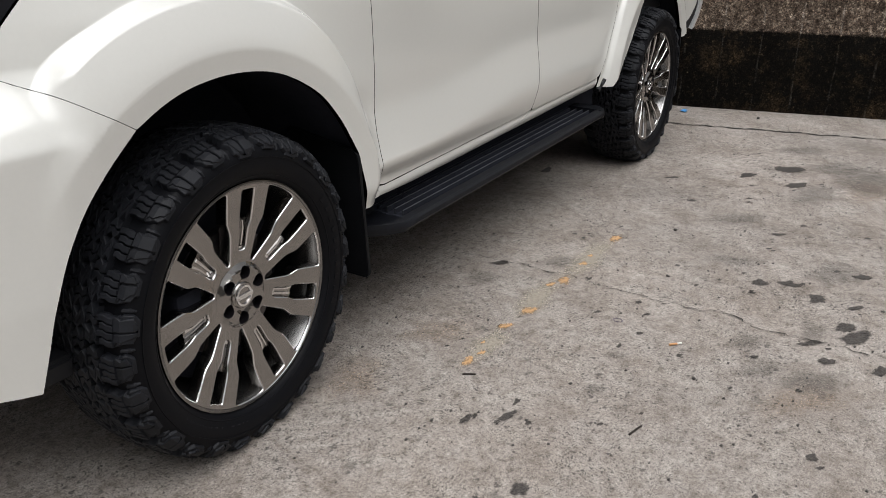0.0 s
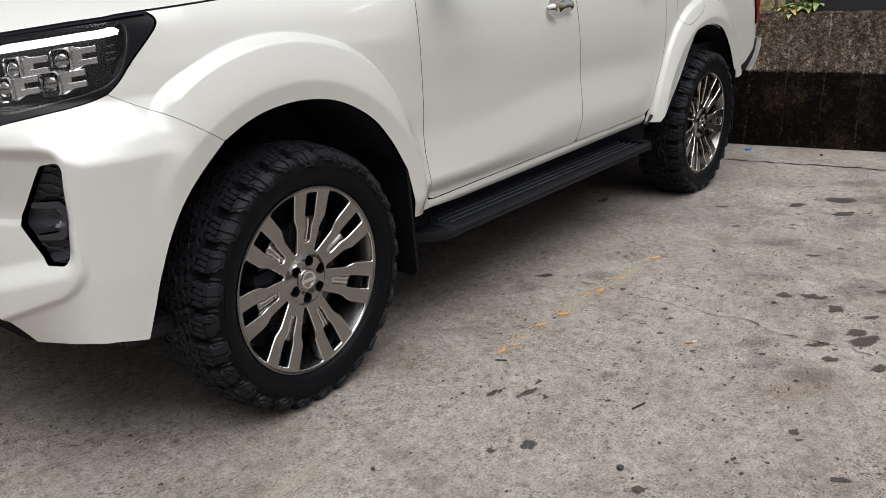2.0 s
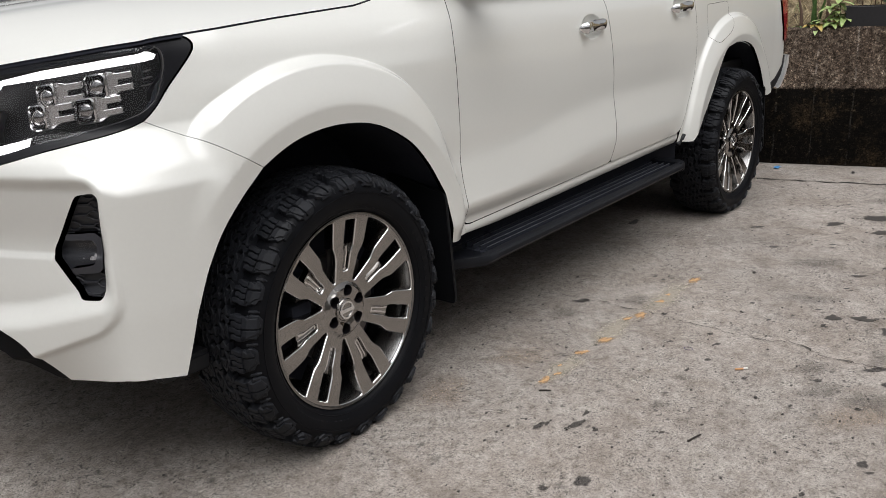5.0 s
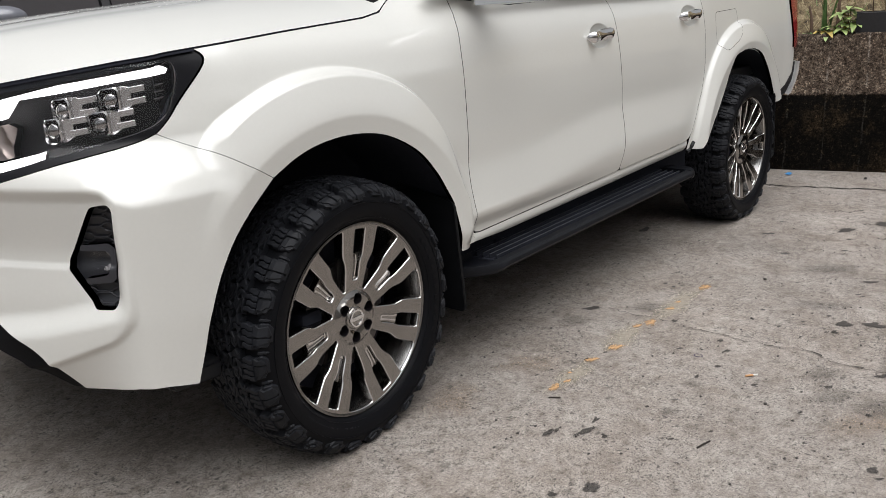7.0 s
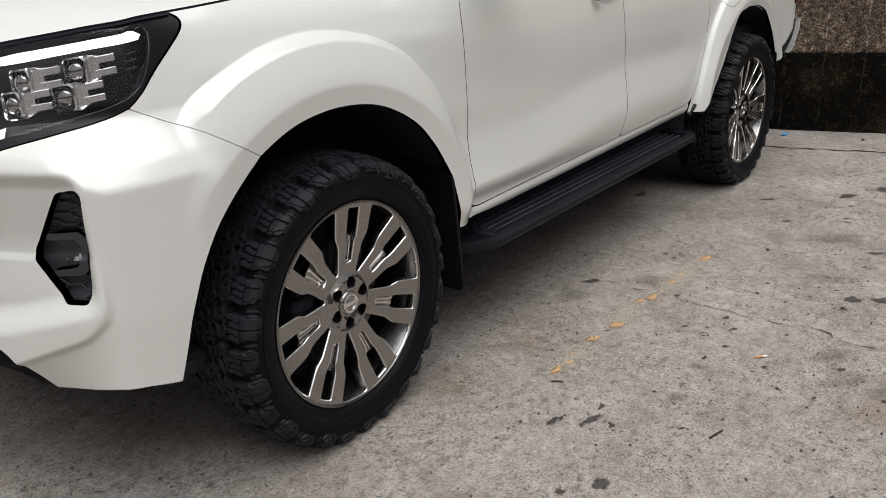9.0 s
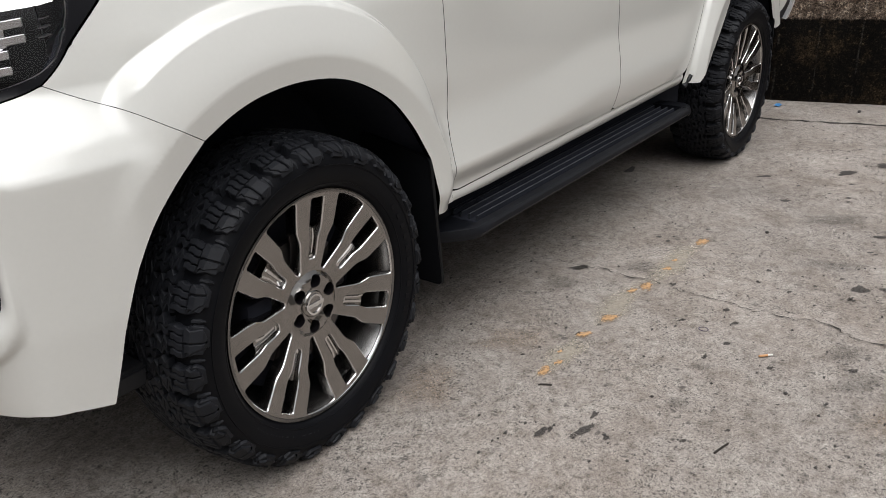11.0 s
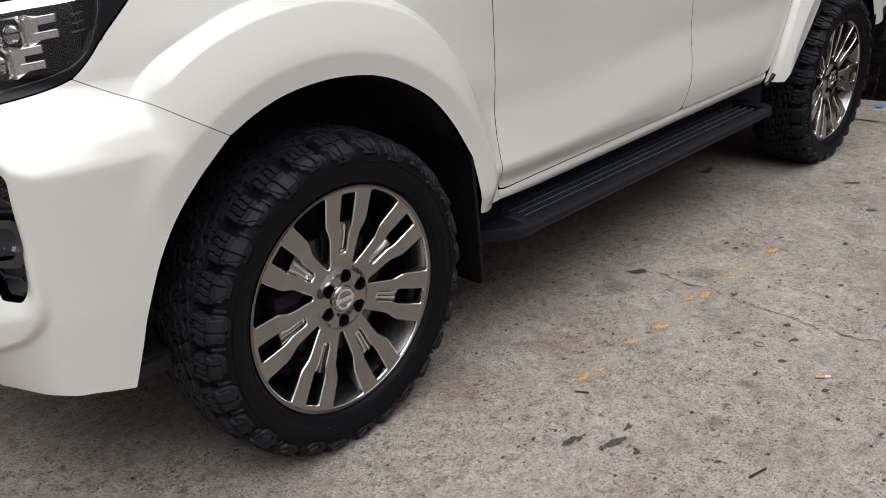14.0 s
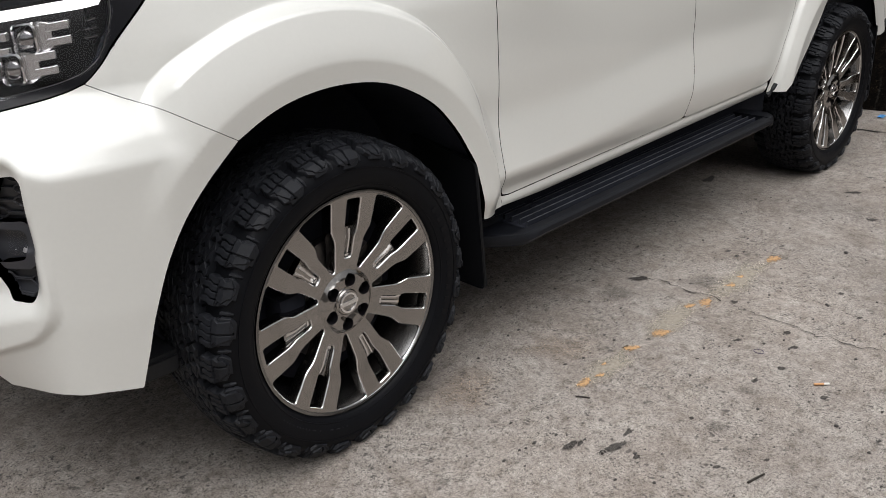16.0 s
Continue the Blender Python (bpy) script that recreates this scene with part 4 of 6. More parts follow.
def build_rim(parent):
    bm = bmesh.new()
    lathe(bm, [(0.270, 0.010), (0.2775, 0.006), (0.2790, 0.001), (0.2780, -0.002), (0.2745, -0.003), (0.2705, -0.001), (0.268, 0.004), (0.264, 0.016), (0.258, 0.035), (0.246, 0.085), (0.236, 0.12), (0.236, 0.215)], 128)
    finish("rim_barrel", bm, plain("machined_alloy", (0.23, 0.226, 0.222), 0.24, metal=1.0, vary=0.06), parent)
    # one cast face: seven twin spokes with a stepped slot in each, windows between them
    r_out, w_out = (0.080, 0.100, 0.118, 0.150, 0.164, 0.192, 0.206, 0.2625), (0.0325, 0.0362, 0.0385, 0.0430, 0.0460, 0.0600, 0.0625, 0.0690)
    r_in, w_in = (0.112, 0.121, 0.164, 0.184, 0.200, 0.2585), (0.0085, 0.0112, 0.0122, 0.0180, 0.0188, 0.0200)
    half = math.pi / 7
    windows, slots, floors = [], [], []
    for k in range(7):
        turn = radians(83.5) + 2 * half * k
        polar = lambda r, a: (r * math.cos(a), r * math.sin(a))
        side_r = (0.0885, 0.100, 0.118, 0.150, 0.164, 0.192, 0.206, 0.235, 0.2655)
        gap_a = [half - math.asin(min(0.99, np.interp(r, r_out, w_out) / r)) for r in side_r]
        rim_a = [(0.2670, q * gap_a[-1]) for q in (0.6, 0.2, -0.2, -0.6)]
        windows.append(rounded([polar(r, turn + half + g) for r, g in zip(side_r, gap_a)] + [polar(r, turn + half + g) for r, g in rim_a] + [polar(r, turn + half - g) for r, g in list(zip(side_r, gap_a))[::-1]], 0.0055))
        line = [(r, w) for r, w in zip(r_in, w_in)]
        spot = lambda r, w: polar(math.hypot(r, w), turn + math.atan2(w, r))
        slots.append(rounded([spot(r, w) for r, w in line] + [spot(r, -w) for r, w in line[::-1]], 0.004))
        floors.append(turn)
    ring_o = [(0.272 * math.cos(a), 0.272 * math.sin(a)) for a in np.linspace(0, 2 * math.pi, 140, endpoint=False)]
    ring_i = [(0.079 * math.cos(a), 0.079 * math.sin(a)) for a in np.linspace(0, 2 * math.pi, 72, endpoint=False)]
    cuts = [dense(h, 0.005) for h in windows + slots]
    grown = [shifted(h, -0.0028) for h in cuts]
    v, fs, loops = flat_mesh(ring_o, [ring_i] + [g.tolist() for g in grown], 0.011)
    level = lambda q: np.array([spoke_y(math.hypot(*p)) for p in q])
    bm = bmesh.new()
    bv = [bm.verts.new((x, y, z)) for (x, z), y in zip(v, level(v))]
    for f in fs:
        bm.faces.new([bv[i] for i in f])
    for g, c in zip(grown, cuts):
        n_g = len(c)
        rows_c = [[bm.verts.new((x, y + dd, z)) for (x, z), y in zip(lp, level(lp))] for lp, dd in ((g, 0.0), (g * 0.45 + c * 0.55, 0.0012), (c, 0.0038), (c, 0.036))]
        for q, (a_r, b_r) in enumerate(zip(rows_c, rows_c[1:])):
            for i in range(n_g):
                j = (i + 1) % n_g
                bm.faces.new((a_r[i], a_r[j], b_r[j], b_r[i])).material_index = (1, 1, 0)[q]
    bmesh.ops.remove_doubles(bm, verts=bm.verts[:], dist=1e-5)
    finish("wheel_face", bm, [GUNMETAL, BRIGHT], parent, "gunmetal twin-spoke wheel face with bright edges")
    for turn in floors:
        # stepped floor in the inner half of the slot, with a bright rail and end block
        c, s = math.cos(turn), math.sin(turn)
        bm = bmesh.new()
        for q0, q1, r0, r1, deep, mat_i in ((-1.05, 1.05, 0.112, 0.186, 0.0135, 0), (-0.55, -0.15, 0.122, 0.182, 0.0085, 1), (0.42, 0.72, 0.120, 0.186, 0.0100, 1), (-0.8, 0.5, 0.1125, 0.120, 0.0065, 1)):
            sec = []
            for r in np.linspace(r0, r1, 4):
                w, y = float(np.interp(r, r_in, w_in)), spoke_y(r) + deep + 0.006 * smooth(0.16, 0.186, r)
                sec.append([(r * c - w * q * s, y + dd, r * s + w * q * c) for q, dd in ((q0, 0), (q1, 0), (q1, 0.022), (q0, 0.022))])
            n0 = len(bm.faces)
            loft(bm, sec)
            bm.faces.ensure_lookup_table()
            for f in bm.faces[n0:]:
                f.material_index = mat_i
        finish("slot_floor", bm, [GUNMETAL, BRIGHT], parent)
    # hub plate with six bolt pockets
    ring = [(0.0810 * math.cos(a), 0.0810 * math.sin(a)) for a in np.linspace(0, 2 * math.pi, 64, endpoint=False)]
    lugs = [(0.0560 * math.cos(radians(81 + 60 * k)), 0.0560 * math.sin(radians(81 + 60 * k))) for k in range(6)]
    holes = [[(x + 0.0168 * math.cos(a), z + 0.0168 * math.sin(a)) for a in np.linspace(0, 2 * math.pi, 20, endpoint=False)] for x, z in lugs]
    v, fs, loops = flat_mesh(ring, holes, 0.008)
    dish = lambda q: 0.0300 - 0.012 * smooth(0.0800, 0.0670, np.hypot(q[:, 0], q[:, 1])) + 0.007 * smooth(0.047, 0.036, np.hypot(q[:, 0], q[:, 1]))
    bm = bmesh.new()
    bv = [bm.verts.new((x, y, z)) for (x, z), y in zip(v, dish(v))]
    for f in fs:
        bm.faces.new([bv[i] for i in f])
    for lp in loops:
        ys = dish(lp)
        top = [bm.verts.new((x, y, z)) for (x, z), y in zip(lp, ys)]
        deep = [bm.verts.new((x, y + 0.03, z)) for (x, z), y in zip(lp, ys)]
        for i in range(len(lp)):
            j = (i + 1) % len(lp)
            # pocket walls are black instead of alloy: the recess shade is painted
            bm.faces.new((top[i], top[j], deep[j], deep[i])).material_index = 1
    bmesh.ops.remove_doubles(bm, verts=bm.verts[:], dist=1e-5)
    finish("hub_plate", bm, [GUNMETAL, HOUSING], parent)
    for x, z in lugs:
        bm = bmesh.new()
        bmesh.ops.create_cone(bm, cap_ends=True, segments=6, radius1=0.0095, radius2=0.008, depth=0.02, matrix=Matrix.Translation((x, 0.046, z)) @ Matrix.Rotation(radians(90), 4, "X"))
        # nut coloured black too, as part of the pocket's painted shade
        finish("wheel_nut", bm, HOUSING, parent, "recessed wheel nut, darkened for its pocket's shade")
    bm = bmesh.new()
    lathe(bm, [(0.0005, 0.0195), (0.022, 0.0198), (0.030, 0.0215), (0.033, 0.025), (0.0335, 0.031)], 48)
    finish("centre_cap", bm, GUNMETAL, parent)
    bm = bmesh.new()
    lathe(bm, [(0.0205, 0.0205), (0.0210, 0.0170), (0.0258, 0.0170), (0.0264, 0.0205)], 40)
    box(bm, (-0.0285, 0.0162, -0.0056), (0.0285, 0.0200, 0.0056), 0.001)
    finish("cap_emblem", bm, CHROME, parent, "chrome ring and bar emblem")
    bm = bmesh.new()
    lathe(bm, [(0.07, 0.07), (0.155, 0.07), (0.155, 0.095), (0.07, 0.095)], 64)
    finish("brake_disc", bm, STEEL, parent)
    bm = bmesh.new()
    lathe(bm, [(0.001, 0.06), (0.075, 0.06), (0.08, 0.12), (0.225, 0.125), (0.23, 0.215)], 48)
    finish("backing_plate", bm, UNDER, parent, "black brake backing plate")
    bm = bmesh.new()
    box(bm, (-0.175, 0.05, -0.06), (-0.10, 0.12, 0.06), 0.012)
    finish("brake_caliper", bm, UNDER, parent)
    bm = bmesh.new()
    va = radians(-78)
    tube(bm, [(0.246 * math.cos(va), 0.05, 0.246 * math.sin(va)), (0.236 * math.cos(va), 0.02, 0.236 * math.sin(va)), (0.23 * math.cos(va), 0.008, 0.23 * math.sin(va))], 0.004)
    finish("valve_stem", bm, TRIM, parent)


def sidewall_spot(theta, r):
    y = float(np.interp(r / 1.02, PROFILE[:45, 0], PROFILE[:45, 1]))
    up, right = Vector((math.cos(theta), 0, math.sin(theta))), Vector((math.sin(theta), 0, -math.cos(theta)))
    m = Matrix((right, up, Vector((0, -1, 0)))).transposed().to_4x4()
    m.translation = Vector((r * math.cos(theta), y - 0.0002, r * math.sin(theta)))
    return m


def build_lettering(parent):
    """Raised words on the sidewall, and plain raised bars where the maker's name stands."""
    bm = bmesh.new()
    for first, r, word, size in ((-104, 0.322, "ALL-TERRAIN", 0.027), (70, 0.322, "", 0.027)):
        theta = radians(first)
        for ch in word:
            font = bpy.data.curves.new("letter", "FONT")
            font.body, font.size, font.extrude, font.align_x, font.resolution_u = ch, size, 0.0009, "CENTER", 3
            ob = bpy.data.objects.new("letter", font)
            me = bpy.data.meshes.new_from_object(ob)
            me.transform(sidewall_spot(theta, r))
            bm.from_mesh(me)
            bpy.data.objects.remove(ob)
            bpy.data.meshes.remove(me)
            theta -= (0.6 if ch in "I-" else 0.82) * size / r
    finish("lettering", bm, RUBBER, parent, "raised black lettering", False)
    for k in range(10):
        bm = bmesh.new()
        m = sidewall_spot(radians(32 - 6.2 * k), 0.332)
        bmesh.ops.create_cube(bm, size=1, matrix=m @ Matrix.Diagonal((0.014, 0.017 if k else 0.021, 0.0012, 1)))
        finish("raised_bar", bm, SIDEWALL, parent, "", False)


front_wheel = new("wheel")
front_wheel.parent = truck
for ob in build_tyre(front_wheel):
    ob.data.transform(Matrix.Diagonal((1.02, 1, 1.02, 1)))
    for v in ob.data.vertices:  # flat where it stands
        v.co.z = max(v.co.z, -0.3985)
build_rim(front_wheel)
build_lettering(front_wheel)
for ob in front_wheel.children:
    if not ob.name.startswith(("tyre", "tread", "lettering", "raised_bar")):
        ob.data.transform(Matrix.Diagonal((1.052, 1, 1.052, 1)))
front_wheel.location, front_wheel.scale, front_wheel.rotation_euler = (0.0, -0.004, 0.408), (1.022, 1.0, 1.022), (0, 0, radians(2.4))
for m, spin in ((pose(3.15, -0.006, 0.41), -14), (pose(0.0, 2 * CENTRE + 0.004, 0.408, 0, 0, 182.4), 0), (pose(3.15, 2 * CENTRE + 0.006, 0.41, 0, 0, 180), 40)):
    for ob in copy_thing(front_wheel, m).children:
        if not ob.name.startswith(("tyre", "tread")):
            ob.rotation_euler = (0, radians(spin), 0)

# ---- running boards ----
# rib tops: worn plastic, coloured lighter as if they caught the light
RIB = plain("worn_lit_rib_plastic", (0.042, 0.045, 0.052), 0.36, vary=0.6, scale=60, bump=0.1)
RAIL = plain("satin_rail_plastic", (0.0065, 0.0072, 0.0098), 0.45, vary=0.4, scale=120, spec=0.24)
def running_board(side):
    flipy = (lambda p: (p[0], 2 * CENTRE - p[1], p[2])) if side else (lambda p: p)
    board = new("running_board")
    board.parent = truck
    board["label"] = "black ribbed running board"
    zc = lambda x: 0.387 + 0.0175 * (x - 0.7)
    # main extrusion
    sec = [(-0.024, -0.010), (-0.021, 0.003), (-0.013, 0.011), (0.016, 0.0128), (0.021, -0.006), (0.150, -0.006), (0.155, 0.012), (0.168, 0.006), (0.168, -0.020), (0.02, -0.026), (-0.015, -0.022)]
    bm = bmesh.new()
    loft(bm, [[flipy((x, y, zc(x) + z)) for y, z in sec] for x in np.linspace(0.74, 2.36, 24)])
    bm.faces.ensure_lookup_table()
    # channel walls and floor take matt black in place of groove shade
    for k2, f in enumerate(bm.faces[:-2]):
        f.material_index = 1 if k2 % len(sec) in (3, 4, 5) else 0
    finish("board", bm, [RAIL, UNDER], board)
    for y in (0.046, 0.078, 0.110, 0.142):
        bm = bmesh.new()
        loft(bm, [[flipy((x, y + a, zc(x) + 0.001 + b)) for a, b in ((-0.004, -0.009), (-0.0032, 0.0095), (-0.0022, 0.0105), (0.0022, 0.0105), (0.0032, 0.0095), (0.004, -0.009))] for x in np.linspace(0.755, 2.34, 16)])
        bm.faces.ensure_lookup_table()
        # lit tops, shaded flanks: the groove's shade is put into the colour
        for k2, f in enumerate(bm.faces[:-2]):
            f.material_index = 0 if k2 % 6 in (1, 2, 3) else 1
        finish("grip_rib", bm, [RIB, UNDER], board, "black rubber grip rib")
    # moulded end caps, cut back towards the body
    for end in (0, 1):
        bm = bmesh.new()
        rings = []
        for t in np.linspace(0, 1, 9):
            x = 0.74 - 0.175 * t if end == 0 else 2.36 + 0.09 * t
            inset = 0.11 * max(0, (t - 0.25) / 0.75) ** 1.5 if end == 0 else 0.05 * t ** 2
            sink = 0.004 * t
            shell = sec if end == 0 else [(y, max(z, 0.0135) if 0.015 < y < 0.16 and k not in (8, 9) else z) for k, (y, z) in enumerate(sec)]
            shell = [(y, z - (0.012 if k == 9 and end else 0)) for k, (y, z) in enumerate(shell)]
            rings.append([flipy((x, max(y, -0.0235 + inset + (y + 0.022) * 0.4) if y < 0.1 else y, zc(x) + z * (1.06 if end == 0 else 1.2) - sink)) for y, z in shell])
        loft(bm, rings)
        finish("end_cap", bm, RAIL, board, "moulded black end cap")
    for x in (0.9, 1.55, 2.2):
        bm = bmesh.new()
        tube(bm, [flipy((x, 0.08, zc(x) - 0.03)), flipy((x, 0.2, 0.40)), flipy((x, 0.45, 0.45))], 0.022)
        finish("bracket", bm, UNDER, board)


running_board(0)
running_board(1)


# ---- headlights ----
WARM_SILVER = plain("warm_reflector", (0.55, 0.46, 0.41), 0.3, metal=1.0, vary=0.1)
LENS_SOLID = plain("projector_lens_glass", (0.42, 0.41, 0.40), 0.08, metal=1.0, vary=0.3, coat=1.0)
LAMP_OUT = LAMP_BACK[::-1][:-1] + [(-0.367, 1.233), (-0.610, 1.213), (-0.767, 1.197), (-0.939, 1.179), (-1.09, 1.156)] + LAMP_LOW[::-1][:-1]
LAMP_IN = [(-0.44, 1.2125), (-0.428, 1.198), (-0.432, 1.165), (-0.455, 1.12), (-0.49, 1.083), (-0.53, 1.06), (-0.58, 1.046), (-0.65, 1.034), (-0.80, 1.013), (-0.975, 0.979), (-1.08, 0.95), (-1.08, 1.145), (-0.939, 1.168), (-0.767, 1.187), (-0.61, 1.203)]
lamps = sheet("headlight", LAMP_OUT, HOUSING, truck, step=0.03, corner=0.004, gap=0.0015, extra=0.075, lip=-0.072, label="slim black headlight with four LED projectors")
sheet("bezel", LAMP_OUT, plain("lamp_bezel_black", (0.007, 0.007, 0.009), 0.34, vary=0.1, spec=0.22, rough_vary=0.02), lamps, holes=[rounded(LAMP_IN, 0.02)], step=0.012, corner=0.006, gap=0.0015, extra=0.006, lip=0.0, hole_lip=0.012)
cover = sheet("cover", shifted(dense(rounded(LAMP_IN, 0.02), 0.012), -0.003).tolist(), CLEAR, lamps, step=0.012, corner=0, gap=0.0, extra=0.0035, lip=0.0, label="clear headlight cover")
sheet("led_bar", [(-1.05, 1.133), (-0.974, 1.143), (-0.784, 1.171), (-0.453, 1.2005), (-0.435, 1.191), (-0.448, 1.180), (-0.62, 1.166), (-0.788, 1.149), (-0.92, 1.138), (-0.96, 1.096), (-1.05, 1.080)], LED, lamps, step=0.02, corner=0.004, extra=0.022, lip=0.02, label="white light bar")
sheet("running_light", [(-0.998, 0.997), (-0.845, 1.0185), (-0.862, 0.999), (-1.006, 0.975)], LED, lamps, step=0.02, corner=0.002, extra=0.022, lip=0.02, label="white running light")
sheet("side_reflector", [(-1.07, 1.07), (-0.965, 1.085), (-0.93, 1.075), (-0.958, 1.005), (-1.0, 0.998), (-1.07, 1.0)], WARM_SILVER, lamps, step=0.008, corner=0.004, extra=0.04, lip=0.02, shape=lambda u, z: 0.004 * np.abs(np.sin(u * 60 + z * 40)))


def module_place(u, z, side):
    """From (along, out, up) in metres at a spot of the lamp to the world."""
    p, q = skin(u, z, 0.03), skin(u + 0.02, z, 0.03)
    t = Vector(q - p)
    t.z = 0
    t.normalize()
    n = Vector((t.y, -t.x, 0))
    p = Vector(p)

    def put(a, o, h):
        a, o, h = (a - 0.02) * 1.18 + 0.02, o * 1.1, (h - 0.026) * 1.16 + 0.026
        w = p + t * a + n * o + Vector((0, 0, h + a * 0.12))
        return Vector((w.x, 2 * CENTRE - w.y, w.z)) if side else w
    return put


for u0, z0 in ((-0.795, 1.082), (-0.660, 1.099), (-0.824, 1.037), (-0.696, 1.046)):
    for side in (0, 1):
        put = module_place(u0, z0, side)
        A, B, C, D = (-0.004, -0.008), (0.044, 0.012), (0.060, 0.008), (0.05, -0.03)
        bm = bmesh.new()
        lowr = [(A, 0.005), (B, 0.0), (C, 0.008), (D, 0.008)]
        loft(bm, [[put(*p, h) for p, h in lowr], [put(p[0], p[1] - 0.003, 0.006) for p, h in lowr], [put(p[0], p[1] - 0.003, 0.046) for p, h in lowr], [put(*p, 0.052 - h) for p, h in lowr]])
        finish("projector_body", bm, SATIN_SILVER, lamps[side])
        ax, cx, cz = Vector((B[0] - A[0], B[1] - A[1], 0)), ((A[0] + B[0]) / 2, (A[1] + B[1]) / 2), 0.026
        ax.normalize()
        fwd = (-ax.y, ax.x)
        if fwd[0] > 0:
            fwd = (ax.y, -ax.x)

        def on_face(x, h, o):
            return put(cx[0] + ax.x * x + fwd[0] * o, cx[1] + ax.y * x + fwd[1] * o, cz + h)

        bm = bmesh.new()
        square = [(-0.022, -0.018), (-0.016, -0.025), (0.016, -0.025), (0.022, -0.018), (0.022, 0.018), (0.016, 0.025), (-0.016, 0.025), (-0.022, 0.018)]
        loft(bm, [[on_face(x * k, h * k, o) for x, h in square] for k, o in ((1.0, -0.004), (1.04, 0.006), (0.93, 0.008), (0.84, 0.001))], caps=False)
        finish("projector_frame", bm, BRIGHT, lamps[side])
        bm = bmesh.new()
        loft(bm, [[on_face(x * 0.85, h * 0.85, 0.0015) for x, h in square], [on_face(x * 0.85, h * 0.85, 0.001) for x, h in square]])
        finish("projector_mask", bm, GLOSS_BLACK, lamps[side])
        bm = bmesh.new()
        rings = []
        for q in np.linspace(0, 1, 6):
            rr, oo = 0.0165 * math.cos(q * 1.5), 0.002 + 0.009 * math.sin(q * 1.5)
            rings.append([on_face(rr * math.cos(w), rr * math.sin(w), oo) for w in np.linspace(0, 2 * math.pi, 16, endpoint=False)])
        loft(bm, rings)
        finish("projector_lens", bm, LENS_SOLID, lamps[side])
        for h0, h1 in ((0.033, 0.046), (0.009, 0.022)):
            bm = bmesh.new()
            loft(bm, [[put(a, o, h0), put(a, o - 0.012, h0), put(a, o - 0.012, h1), put(a, o, h1)] for a, o in ((0.052, 0.009), (0.088, 0.004))])
            bmesh.ops.bevel(bm, geom=bm.edges[:], offset=0.0012, segments=1, affect="EDGES")
            finish("reflector_fork", bm, SATIN_SILVER, lamps[side])
for k in range(3):
    z = 1.12 + 0.016 * k
    sheet("reflector_fin", [(-0.512 + 0.006 * k, z), (-0.468 + 0.006 * k, z + 0.004), (-0.468 + 0.006 * k, z + 0.0052), (-0.512 + 0.006 * k, z + 0.0016)], STEEL, lamps, step=0.02, corner=0, extra=0.03, lip=0.02, gap=0)

VALANCE = plain("matt_black_plastic", (0.005, 0.005, 0.006), 0.7, vary=0.3, scale=200, spec=0.12)
# inner edge of the clear lens
for side in (0, 1):
    ring_pts = dense(rounded(LAMP_IN[:9], 0.02)[:34], 0.01, closed=False)
    pts = skin(ring_pts[:, 0], ring_pts[:, 1], 0.008)
    if side:
        pts[:, 1] = 2 * CENTRE - pts[:, 1]
    bm = bmesh.new()
    tube(bm, pts.tolist(), 0.0008, 5)
    finish("lens_edge", bm, STEEL, lamps[side])
# grille and lower valance between the lamps
sheet("grille", [(-1.085, 0.935), (-1.085, 1.15), (END, 1.115), (END, 0.925)], GLOSS_BLACK, truck, step=0.012, corner=0.006, extra=0.025, lip=0.0, label="black mesh radiator grille", shape=lambda u, z: 0.008 * (np.sin(z * 160) > 0))
sheet("lower_valance", [(-0.88, 0.405), (-0.90, 0.47), (-0.938, 0.524), (-0.995, 0.564), (-1.085, 0.598), (-1.2, 0.645), (END, 0.655), (END, 0.50), (-1.138, 0.53), (-1.043, 0.495), (-0.985, 0.45), (-0.945, 0.412)], VALANCE, truck, step=0.012, corner=0.004, extra=0.022, lip=0.05, label="black plastic lower valance")
bm = bmesh.new()
loft(bm, [[(-0.60, y, 0.42), (-0.42, y, 0.42), (-0.43, y, 0.365), (-0.58, y, 0.372)] for y in (0.10, 0.20, 0.32)])
bmesh.ops.bevel(bm, geom=bm.edges[:], offset=0.01, segments=2, affect="EDGES")
finish("air_deflector", bm, TRIM, truck, "black plastic air deflector")

# ---- door handles, mirrors, rear bumper ----
for (hx, hz), owner in zip(((1.57, 1.150), (2.467, 1.194)), doors):
    bm = bmesh.new()
    rings = []
    for t in np.concatenate([[-1, -0.97, -0.93], np.linspace(-0.87, 0.87, 17), [0.93, 0.97, 1]]):
        u, off = hx - 0.008 + 0.104 * t, 0.034 * (1 - abs(t) ** 5) + 0.001
        k = (1 - min(0.995, abs(t)) ** 8) ** 0.5
        c = skin(u, hz + 0.006 * t, -off)
        rings.append([(c[0], c[1] + 0.013 * math.cos(a) * k, c[2] + 0.0245 * math.sin(a) * k) for a in np.linspace(0, 2 * math.pi, 12, endpoint=False)])
    loft(bm, rings)
    finish("door_handle", bm, CHROME, owner[0], "chrome pull handle")
